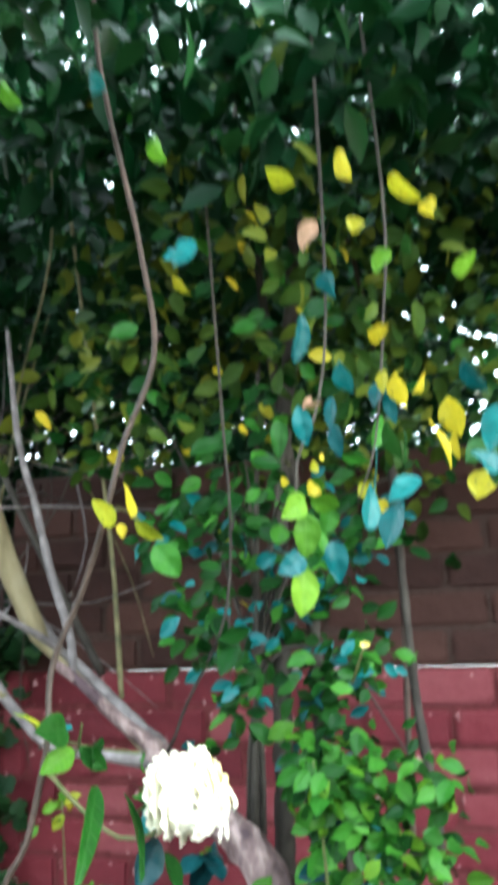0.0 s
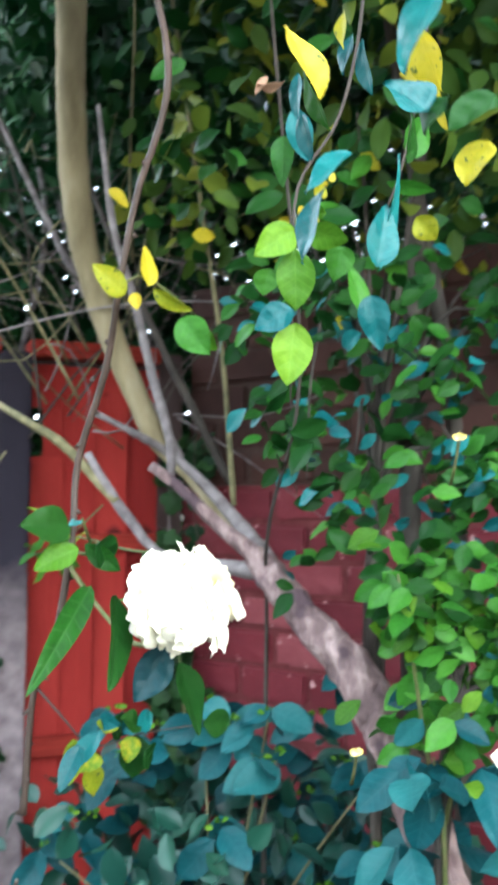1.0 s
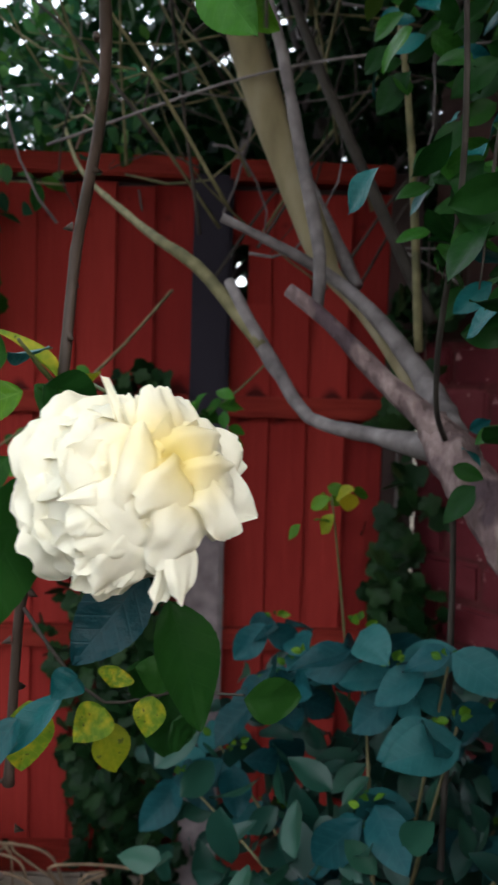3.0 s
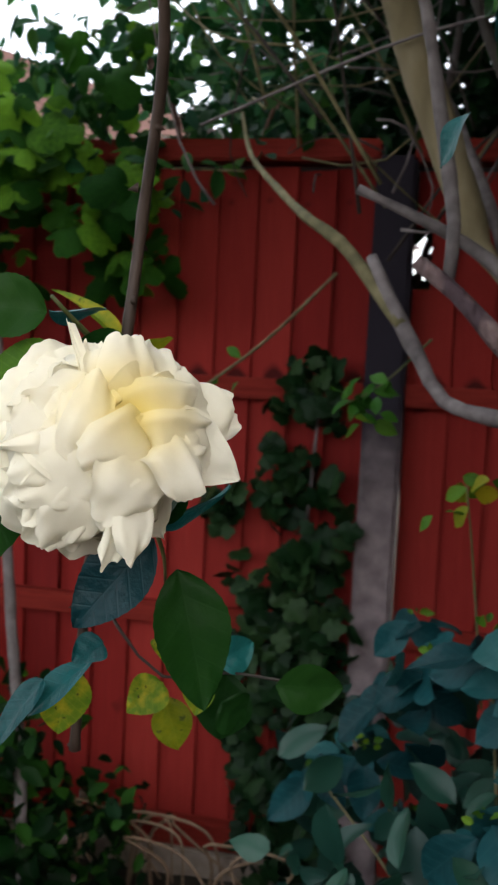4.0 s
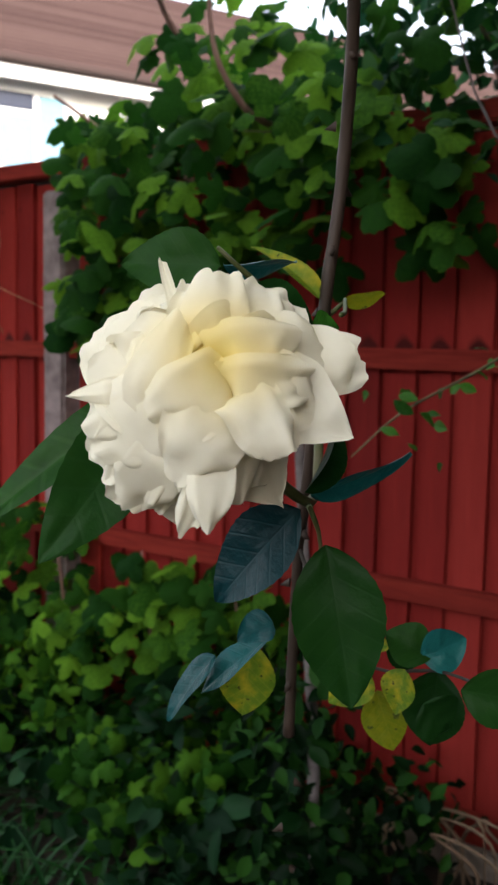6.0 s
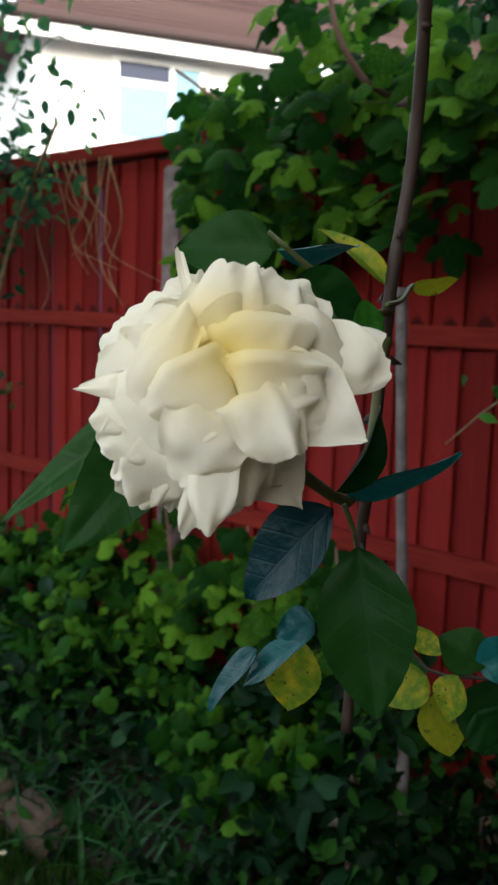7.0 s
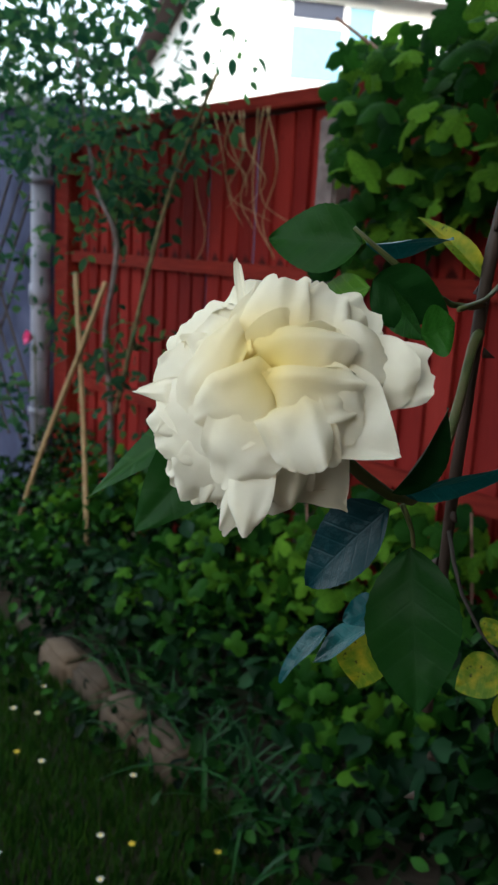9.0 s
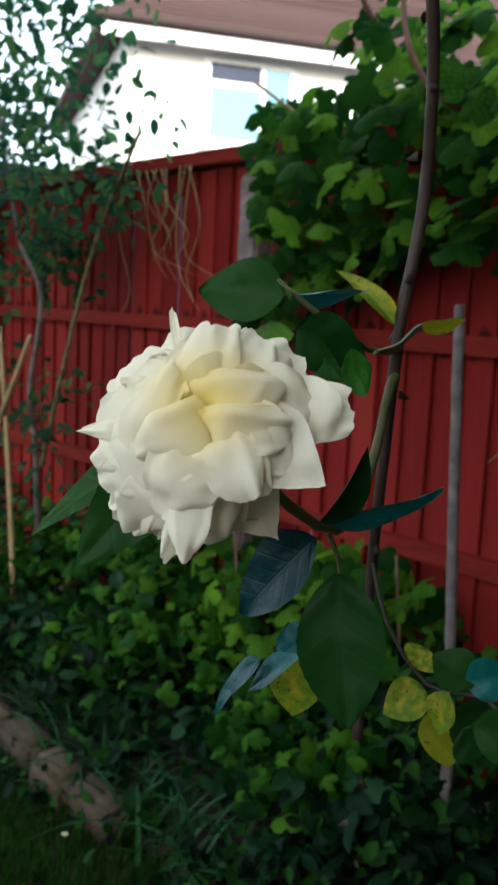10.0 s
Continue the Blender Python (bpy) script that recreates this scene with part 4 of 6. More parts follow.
rose_leaf((1.521, -0.141, 1.516), (1.510, -0.137, 1.577), 0.028, (0.20, -0.98, 0.09), leaf_mid, 0.25, 0.25)
rose_leaf((1.432, -0.223, 1.625), (1.421, -0.220, 1.617), 0.017, (-0.11, -0.97, -0.23), leaf_yellow, 0.25, 0.25)
rose_leaf((1.436, -0.224, 1.632), (1.442, -0.225, 1.641), 0.009, (-0.12, -0.99, -0.10), leaf_yellow, 0.25, 0.25)
rose_leaf((1.574, -0.170, 1.628), (1.597, -0.176, 1.602), 0.028, (-0.58, -0.75, -0.32), leaf_yellow, 0.25, 0.25)
rose_leaf((1.540, -0.161, 1.667), (1.597, -0.177, 1.655), 0.018, (-0.31, -0.55, -0.77), leaf_mid, 0.25, 0.25)
rose_leaf((1.406, -0.176, 1.693), (1.403, -0.176, 1.637), 0.024, (-0.69, -0.73, 0.03), leaf_mid, 0.25, 0.25)
rose_leaf((1.396, -0.225, 1.702), (1.408, -0.229, 1.647), 0.026, (-0.71, -0.70, -0.12), leaf_sky_blue, 0.25, 0.25)
rose_leaf((1.507, -0.256, 1.655), (1.533, -0.263, 1.705), 0.030, (0.12, -0.97, -0.19), leaf_mid, 0.25, 0.25)
rose_leaf((1.369, -0.495, 1.644), (1.383, -0.497, 1.598), 0.029, (-0.95, -0.14, -0.27), leaf_yellow, 0.25, 0.25, "large bright yellow rose leaf")
rose_leaf((1.395, -0.481, 1.609), (1.400, -0.480, 1.579), 0.013, (-0.98, 0.08, -0.16), leaf_yellow, 0.25, 0.25)
rose_leaf((1.347, -0.424, 1.689), (1.344, -0.421, 1.660), 0.018, (-0.99, 0.02, 0.11), leaf_yellow, 0.25, 0.25)
rose_leaf((1.323, -0.327, 1.675), (1.312, -0.321, 1.660), 0.008, (-0.64, -0.74, 0.20), leaf_dead, 0.25, 0.25)
rose_leaf((1.314, -0.323, 1.668), (1.337, -0.332, 1.667), 0.014, (-0.07, -0.09, -0.99), leaf_dead, 0.3, 0.5, "dry curled brown leaf")
rose_leaf((1.348, -0.337, 1.678), (1.345, -0.333, 1.638), 0.019, (-0.98, -0.18, 0.06), leaf_sky_blue, 0.25, 0.25)
rose_leaf((1.352, -0.336, 1.643), (1.358, -0.335, 1.601), 0.021, (-0.98, -0.16, -0.14), leaf_sky_blue, 0.25, 0.25)
rose_leaf((1.370, -0.411, 1.677), (1.375, -0.409, 1.631), 0.022, (-0.99, 0.07, -0.10), leaf_sky_blue, 0.25, 0.25)
rose_leaf((1.368, -0.400, 1.687), (1.358, -0.394, 1.654), 0.022, (-0.96, -0.08, 0.27), leaf_sky_blue, 0.25, 0.25)
rose_leaf((1.438, -0.368, 1.599), (1.446, -0.374, 1.644), 0.024, (0.63, -0.74, -0.22), leaf_mid, 0.25, 0.25)
rose_leaf((1.421, -0.509, 1.563), (1.402, -0.499, 1.534), 0.036, (-0.82, -0.35, 0.45), leaf_yellow, 0.25, 0.25)
rose_leaf((1.424, -0.513, 1.596), (1.391, -0.498, 1.575), 0.032, (-0.60, -0.61, 0.52), leaf_dark, 0.25, 0.25)
rose_leaf((1.243, -0.589, 1.528), (1.228, -0.586, 1.574), 0.029, (0.45, -0.87, 0.20), leaf_yellow, 0.25, 0.25)
rose_leaf((1.240, -0.551, 1.609), (1.251, -0.563, 1.629), 0.021, (0.39, -0.68, -0.62), leaf_yellow, 0.25, 0.25)
rose_leaf((1.306, -0.619, 1.595), (1.287, -0.598, 1.551), 0.040, (-0.93, -0.11, 0.35), leaf_sky_blue, 0.25, 0.25)
rose_leaf((1.316, -0.494, 1.544), (1.287, -0.471, 1.522), 0.029, (-0.73, -0.36, 0.59), leaf_sky_blue, 0.25, 0.25)
rose_leaf((1.302, -0.481, 1.522), (1.286, -0.462, 1.472), 0.030, (-0.96, -0.09, 0.28), leaf_sky_blue, 0.25, 0.25)
rose_leaf((1.315, -0.590, 1.534), (1.293, -0.579, 1.555), 0.032, (-0.07, -0.91, 0.41), leaf_sky_blue, 0.25, 0.25)
rose_leaf((1.325, -0.598, 1.542), (1.312, -0.586, 1.522), 0.032, (-0.86, -0.10, 0.50), leaf_dark, 0.25, 0.25)
rose_leaf((1.288, -0.474, 1.608), (1.302, -0.476, 1.562), 0.024, (-0.93, 0.23, -0.29), leaf_dark, 0.25, 0.25)
rose_leaf((1.316, -0.065, 1.965), (1.290, -0.046, 1.958), 0.024, (-0.60, -0.69, 0.41), leaf_sky_blue, 0.25, 0.25)
rose_leaf((1.306, -0.052, 1.930), (1.328, -0.063, 1.901), 0.024, (-0.75, 0.17, -0.64), leaf_yellow, 0.25, 0.25)
rose_leaf((1.133, -0.627, 1.770), (1.156, -0.638, 1.746), 0.024, (-0.62, 0.31, -0.72), leaf_yellow, 0.25, 0.25)
rose_leaf((1.096, -0.602, 1.792), (1.105, -0.602, 1.766), 0.024, (-0.91, 0.27, -0.33), leaf_yellow, 0.25, 0.25)
rose_leaf((1.188, -0.645, 1.688), (1.203, -0.663, 1.702), 0.024, (0.09, -0.58, -0.81), leaf_lime, 0.25, 0.25)
rose_leaf((1.163, -0.596, 1.602), (1.174, -0.594, 1.570), 0.024, (-0.92, 0.26, -0.30), leaf_yellow, 0.25, 0.25)
rose_leaf((1.139, -0.587, 1.636), (1.154, -0.600, 1.638), 0.024, (-0.11, -0.28, -0.95), leaf_yellow, 0.25, 0.25)
rose_leaf((1.120, -0.603, 1.732), (1.114, -0.595, 1.722), 0.024, (-0.90, -0.26, 0.35), leaf_yellow, 0.25, 0.25)
rose_leaf((1.163, -0.645, 1.750), (1.167, -0.643, 1.734), 0.024, (-0.93, 0.31, -0.22), leaf_yellow, 0.25, 0.25)
rose_leaf((0.859, -0.422, 1.850), (0.875, -0.429, 1.831), 0.024, (-0.74, 0.10, -0.66), leaf_lime, 0.25, 0.25)
rose_leaf((0.969, -0.498, 1.801), (0.980, -0.501, 1.782), 0.024, (-0.86, 0.14, -0.49), leaf_lime, 0.25, 0.25)
rose_leaf((1.143, -0.614, 1.707), (1.135, -0.601, 1.688), 0.024, (-0.94, -0.13, 0.32), leaf_lime, 0.25, 0.25)
rose_leaf((1.090, -0.577, 1.732), (1.082, -0.563, 1.708), 0.024, (-0.96, -0.14, 0.22), leaf_dead, 0.25, 0.25)
rose_leaf((1.049, -0.557, 1.776), (1.070, -0.571, 1.761), 0.024, (-0.48, 0.18, -0.86), leaf_yellow, 0.25, 0.25)
rose_leaf((1.207, -0.636, 1.611), (1.227, -0.643, 1.582), 0.024, (-0.75, 0.30, -0.58), leaf_sky_blue, 0.25, 0.25)
rose_leaf((1.124, -0.566, 1.612), (1.136, -0.566, 1.583), 0.024, (-0.90, 0.21, -0.38), leaf_sky_blue, 0.25, 0.25)
rose_leaf((1.093, -0.540, 1.612), (1.097, -0.556, 1.651), 0.024, (0.22, -0.89, -0.39), leaf_sky_blue, 0.25, 0.25)
rose_leaf((1.102, -0.573, 1.689), (1.112, -0.573, 1.665), 0.024, (-0.91, 0.22, -0.36), leaf_sky_blue, 0.25, 0.25)
rose_leaf((1.013, -0.506, 1.714), (0.997, -0.487, 1.695), 0.024, (-0.86, -0.39, 0.32), leaf_sky_blue, 0.25, 0.25)
rose_leaf((0.918, -0.475, 1.859), (0.930, -0.480, 1.845), 0.024, (-0.74, 0.17, -0.65), leaf_sky_blue, 0.25, 0.25)

# stems that carry them
cane("stem", [(1.306, -0.022, 1.186, 0.0042), (1.326, 0.000, 1.160, 0.0036), (1.342, 0.030, 1.134, 0.0034), (1.322, 0.085, 1.125, 0.0034), (1.292, 0.140, 1.160, 0.0034), (1.265, 0.185, 1.205, 0.0036), (1.262, 0.196, 1.215, 0.0040)], stem_green, "curved green flower stalk", 8)
cane("stem", [(1.345, 0.038, 1.128, 0.0018), (1.348, 0.045, 1.112, 0.0014), (1.349, 0.047, 1.095, 0.0012)], stem_green, "", 6)
cane("stem", [(1.262, 0.196, 1.235, 0.0028), (1.278, 0.142, 1.236, 0.0022), (1.262, 0.10, 1.262, 0.0020), (1.250, 0.075, 1.282, 0.0014)], stem_green, "", 6)
cane("stem", [(1.345, 0.070, 1.238, 0.0016), (1.315, 0.130, 1.242, 0.0017), (1.285, 0.185, 1.252, 0.0016), (1.270, 0.213, 1.255, 0.0013)], stem_green, "", 6)
cane("stem", [(1.262, 0.197, 1.24, 0.0022), (1.27, 0.21, 1.252, 0.0016)], stem_green, "", 6)
cane("stem", [(1.226, 0.228, 1.05, 0.0018), (1.26, 0.21, 1.01, 0.0016), (1.30, 0.215, 0.97, 0.0014), (1.36, 0.20, 0.985, 0.0013), (1.42, 0.14, 1.005, 0.0010)], bark_dark, "thin brown side shoot", 7)
cane("stem", [(1.30, 0.115, 1.58, 0.0024), (1.325, 0.11, 1.60, 0.0020), (1.37, 0.12, 1.585, 0.0018), (1.41, 0.13, 1.56, 0.0014)], stem_green, "", 6)
# the spray that hangs from above
cane("spray", [(1.56, -0.10, 2.7, 0.003), (1.52, -0.16, 2.1, 0.0028), (1.50, -0.18, 1.86, 0.0021), (1.465, -0.192, 1.72, 0.0019), (1.408, -0.208, 1.626, 0.0017), (1.400, -0.215, 1.52, 0.0012), (1.404, -0.20, 1.40, 0.0008)], bark_dark, "thin green hanging shoot", 7)
cane("spray", [(1.66, -0.12, 2.7, 0.003), (1.60, -0.22, 2.1, 0.0026), (1.54, -0.26, 1.85, 0.002), (1.50, -0.27, 1.66, 0.0013), (1.47, -0.26, 1.57, 0.0008)], bark_dark, "thin green hanging shoot", 7)
cane("cane", [(1.50, 0.12, 2.2, 0.0022), (1.545, 0.13, 1.8, 0.0024), (1.572, 0.141, 1.597, 0.0024), (1.591, 0.188, 1.431, 0.0026), (1.62, 0.36, 1.25, 0.003), (1.70, 0.55, 1.0, 0.004), (1.72, 0.62, -0.2, 0.005)], bark_dark, "thin brown cane behind the leaves", 8, 5)
# thorns of the long cane
for k in range(26):
    z = 0.75 + 0.045 * k
    ang = k * 2.4
    x = np.interp(z, [0.6, 0.9, 1.05, 1.112, 1.25, 1.36, 1.48, 1.585, 1.70, 1.85], [1.205, 1.213, 1.222, 1.243, 1.262, 1.270, 1.288, 1.301, 1.316, 1.345])
    y = np.interp(z, [0.6, 0.9, 1.05, 1.112, 1.25, 1.36, 1.48, 1.585, 1.70, 1.85], [0.26, 0.238, 0.232, 0.209, 0.196, 0.205, 0.165, 0.114, 0.089, 0.051])
    V = [(0.003 * math.cos(a), 0.0, 0.0045 * math.sin(a)) for a in np.linspace(0, 6.28, 7)[:6]] + [(0, 0.009, -0.003)]
    o = obj("thorn", V, [(i, (i + 1) % 6, 6) for i in range(6)], cane_mat, rose_bush, "", True)
    o.matrix_basis = RB @ Matrix.Translation((x, y, z)) @ Matrix.Rotation(ang, 4, "Z") @ Matrix.Translation((0, 0.006, 0))

# a second, paler stem nearer the fence
STAKE = thing("woody_climber", (0.83, 0.99, GROUND), "pale upright woody climber stem before the fence", "stem")
o = tube("stem", [(0.84, 0.98, -0.3, 0.012), (0.80, 1.007, 0.43, 0.011), (0.751, 1.043, 0.767, 0.0105), (0.690, 1.09, 1.20, 0.0105), (0.681, 1.097, 1.285, 0.010)], bark_grey, STAKE, "", 10, 0.03, 0.05, 12)
o.matrix_basis = Matrix.Translation(-STAKE.location)

# ---- leaves in clouds ----
ovate = [leaf_geo(1, 0.50, 0.3, 0.25, 0.04, 0.45, 3, 2, seed=s) for s in range(4)]
ovate_fine = [leaf_geo(1, 0.56, 0.25, 0.3, 0.05, 0.45, 6, 4, seed=s) for s in range(4)]
ivy_leaf = [lobed_geo(5, 0.35, 0.3, s, 18) for s in range(3)]
fig_leaf = [lobed_geo(5 if s % 2 else 3, 0.50 + 0.05 * s, 0.35 + 0.25 * s, s + 5, 40) for s in range(4)]


def cloud(n, box, size, seed, keep=None, clump=22, spread=1.0, down=0.35, face=(0.1, -0.5, 0.7)):
    """Places for leaves in uneven clumps inside a box."""
    r = np.random.default_rng(seed)
    lo, hi = np.array([b[0] for b in box]), np.array([b[1] for b in box])
    centres = r.uniform(lo, hi, (max(6, n // clump), 3))
    out = []
    while len(out) < n:
        for c in centres[r.permutation(len(centres))]:
            p = c + r.normal(0, 1, 3) * 0.09 * spread * (1 + size * 6)
            if (p < lo).any() or (p > hi).any() or (keep and not keep(p)):
                continue
            d = r.normal(0, 1, 3)
            d[2] -= down
            out.append((p, d, r.normal(0, 0.55, 3) + np.array(face), size * r.uniform(0.6, 1.25)))
            if len(out) >= n:
                break
    return out


def mass(name, parts, place, label, category, trunk=()):
    """A plant whose leaves nobody could count: its crown is stuff under it, its stems are parts."""
    t = thing(name, place, label, category)
    back = Matrix.Translation(-t.location)
    for templates, places, material, lab in parts:
        o = scatter("crown", templates, places, material, t, lab)
        o.matrix_basis = back
        o["kind"] = "stuff"
    for k, (pts, material) in enumerate(trunk):
        o = tube("stem", pts, material, t, "", 8, 0.05, 0.06, k + 3)
        o.matrix_basis = back
    return t


def beyond_wall(p):
    return (p[0] - WALL_AT[0]) * 0.839 + (p[1] - WALL_AT[1]) * 0.545 > 0.30 and p[1] > 0.2


def behind_fence(p):
    if math.hypot(p[0] - 1.43, p[2] - 1.53 - 0.13 * (p[1] - 1.79)) < 0.10 + 0.03 * noise.noise((p[0] * 9, p[1] * 9, p[2] * 9)):
        return False
    return p[1] > 1.95 and (p[2] < 2.5 + 0.8 * noise.noise((p[0] * 1.3, p[1], 4.0)) or p[0] > 1.2)


r0 = np.random.default_rng(40)
twigs = []
for k in range(34):
    x, y = r0.uniform(0.9, 3.6), r0.uniform(2.0, 2.9)
    twigs.append(([(x, y, 0.5, 0.02), (x + r0.normal(0, 0.15), y, 1.5, 0.014), (x + r0.normal(0, 0.5), y + r0.normal(0, 0.2), 2.4, 0.009), (x + r0.normal(0, 0.8), y + r0.normal(0, 0.3), 3.4, 0.004)], bark_grey))
mass("hedge", [(ovate, cloud(26000, ((0.62, 2.6), (1.95, 3.3), (1.2, 4.4)), 0.085, 3, behind_fence, 32), fol_hedge, "small dark evergreen leaves")], (1.4, 2.6, GROUND), "tall dark evergreen hedge behind the fence", "hedge", twigs[:12])
mass("hedge", [(ovate, cloud(34000, ((1.6, 5.6), (0.3, 4.6), (1.5, 5.2)), 0.105, 4, beyond_wall), fol_hedge, "small dark evergreen leaves")], (3.2, 2.4, GROUND), "tall dark evergreen hedge behind the brick wall", "hedge", twigs[12:])

# a crown added to the old shrub, overhead: its outline is cut to shade fence and bed, not the bloom
def shade_crown_here(p):
    front = np.interp(p[0], [0.4, 0.9, 1.3, 1.7, 2.4, 3.0], [-1.3, -0.30, -0.30, -0.9, -0.9, -1.2])
    rear = np.interp(p[0], [0.0, 0.3, 1.0, 1.2], [0.95, 0.6, 0.6, 2.0])
    return front < p[1] < rear and p[2] > 2.25 + 0.25 * noise.noise((p[0] * 1.7, p[1] * 1.7, 2.0)) and noise.noise((p[0] * 2.6, p[1] * 2.6, p[2] * 2.6)) > -0.32


o = scatter("crown", ovate, cloud(30000, ((-2.0, 3.4), (-2.0, 2.0), (2.2, 3.0)), 0.085, 8, shade_crown_here), fol_hedge, tree, "dense dark leafy crown added overhead for shade")
o.matrix_basis, o["kind"] = TB, "stuff"
# bare twigs of the old shrub before the hedge
for k in range(22):
    x, y, z = r0.uniform(1.15, 1.75), r0.uniform(0.9, 1.6), r0.uniform(1.45, 1.9)
    a, b = r0.normal(0, 0.25), r0.normal(0, 0.15)
    limb("twig", [(x, y, z, 0.0036), (x + a * 0.4, y + b * 0.3, z + 0.18, 0.003), (x + a, y + b, z + 0.42, 0.0024), (x + a * 1.1 + r0.normal(0, 0.12), y + b, z + 0.8, 0.0014)], bark_olive if k % 2 else bark_dark, "", 6, k, 0.05, 0.06)
limb("branch", [(1.95, 0.42, -0.2, 0.026), (1.93, 0.41, 0.7, 0.023), (1.923, 0.40, 1.30, 0.020), (1.94, 0.42, 1.6, 0.018), (1.90, 0.30, 2.4, 0.014)], bark_dark, "dark upright stem", 12, 31)
limb("branch", [(2.04, 0.42, 0.5, 0.016), (2.03, 0.40, 1.2, 0.015), (2.00, 0.40, 1.60, 0.014), (1.90, 0.40, 2.1, 0.011), (1.80, 0.42, 2.8, 0.006)], bark_dark, "grey-brown upright stem", 10, 32)
limb("branch", [(2.22, 0.22, -0.2, 0.014), (2.20, 0.22, 0.9, 0.012), (2.16, 0.24, 1.35, 0.010), (2.08, 0.22, 2.0, 0.006)], bark_dark, "dark reddish brown upright stem", 10, 33)
limb("branch", [(1.66, 0.62, 1.30, 0.006), (1.64, 0.64, 1.6, 0.005), (1.60, 0.66, 1.9, 0.004), (1.52, 0.70, 2.5, 0.004)], bark_olive, "slim upright olive stem", 9, 34)
limb("branch", [(1.60, 0.78, 1.40, 0.011), (1.52, 0.95, 1.62, 0.010), (1.36, 1.05, 1.95, 0.008), (1.2, 1.1, 2.3, 0.005)], bark_grey, "slanting grey branch", 9, 35)
limb("branch", [(1.72, 0.80, 1.35, 0.010), (1.56, 0.95, 1.75, 0.009), (1.45, 1.1, 2.1, 0.006)], bark_dark, "slanting dark branch", 9, 36)


# ---- the shrub with teal leaves, the lime shrub and the evergreen above ----
def leafy(name, place, label, category, sets, stems):
    """A shrub whose leaves can be told apart: each is a part. sets: leaf meshes, places, label."""
    t = thing(name, place, label, category)
    back = Matrix.Translation(-t.location)
    for meshes, places in sets:
        for q, (b, d, u, s) in enumerate(places):
            b, d = Vector(b), Vector(d).normalized()
            m, _ = basis(b, b + d, u)
            share("leaf", meshes[q % len(meshes)], t, back @ m @ Matrix.Diagonal((s, s, s, 1)))
    for k, (pts, material) in enumerate(stems):
        o = tube("stem", pts, material, t, "", 8, 0.03, 0.05, k)
        o.matrix_basis = back
    return t


def leaf_meshes(width, material, fold, curl, teeth=0.0, n=4, seed=0):
    out = []
    for s in range(n):
        V, F = leaf_geo(1, width, fold, curl * (0.6 + 0.3 * s), 0.06, 0.42 + 0.04 * s, 8, 6, teeth, seed + s)
        me = bpy.data.meshes.new("leaf")
        me.from_pydata([tuple(map(float, v)) for v in V], [], F)
        me.materials.append(material)
        me.shade_smooth()
        out.append(me)
    return out


def whorls(n, centres, size, seed, spread=0.05, face=(-0.35, -0.75, 0.55), droop=0.3):
    """Leaves standing round shoot tips."""
    r = np.random.default_rng(seed)
    out = []
    for k in range(n):
        c = np.array(centres[k % len(centres)])
        a = k // len(centres) * 2.4 + r.uniform(-0.4, 0.4)
        d = np.array([math.cos(a), 0.6 * math.sin(a), 0.35 * math.sin(a * 1.7) - droop])
        p = c + d * 0.008 + r.normal(0, 1, 3) * spread * 0.25
        out.append((p, d + r.normal(0, 0.2, 3), np.array(face) + r.normal(0, 0.35, 3), size * r.uniform(0.75, 1.2)))
    return out


r1 = np.random.default_rng(12)
teal_tips = [(x, y, z) for x, y, z in zip(r1.uniform(1.36, 2.05, 62), r1.uniform(0.36, 0.98, 62), r1.uniform(0.25, 0.92, 62)) if not (z > 0.80 and x < 1.5)]
teal_tips += [(1.63, 0.55, 0.89), (1.60, 0.62, 0.92), (1.66, 0.62, 0.86), (1.54, 0.70, 0.86), (1.50, 0.75, 0.80), (1.70, 0.50, 0.84)]
teal = leaf_meshes(0.62, leaf_teal, 0.22, 0.3)
budl = leaf_meshes(0.7, leaf_lime, 0.4, 0.1, n=2, seed=30)
stems = [([(1.68, 0.70, -0.2, 0.008), (1.66, 0.70, 0.3, 0.006), (0.5 * (1.66 + c[0]), 0.5 * (0.7 + c[1]), 0.5 * (0.35 + c[2]), 0.003), (c[0], c[1], c[2], 0.0018)], bark_olive) for c in teal_tips[::4]]
leafy("evergreen_shrub", (1.68, 0.70, GROUND), "low evergreen shrub with broad bluish green leaves", "shrub", [(teal, whorls(330, teal_tips, 0.086, 5)), (budl, whorls(len(teal_tips) * 4, [(x - 0.006, y - 0.012, z + 0.012) for x, y, z in teal_tips], 0.017, 6, 0.01, droop=-0.5))], stems)

under = thing("undergrowth", (1.7, 0.8, GROUND), "dense dark evergreen undergrowth below the shrubs", "plants")
o = scatter("foliage", ovate_fine, cloud(1500, ((1.30, 2.25), (0.42, 1.15), (-0.1, 0.72)), 0.075, 78, lambda p: (p[0] - WALL_AT[0]) * 0.839 + (p[1] - WALL_AT[1]) * 0.545 < -0.06, 14, 0.7, 0.1, (-0.4, -0.6, 0.6)), mat("foliage_teal", [(0.0048, 0.024, 0.0176), (0.008, 0.04, 0.0272), (0.0144, 0.06, 0.0336)], 0.42, 6, 4, 0.1, vary="island", through_light=0.12, spec=0.35), under)
o.matrix_basis, o["kind"] = Matrix.Translation(-under.location), "stuff"

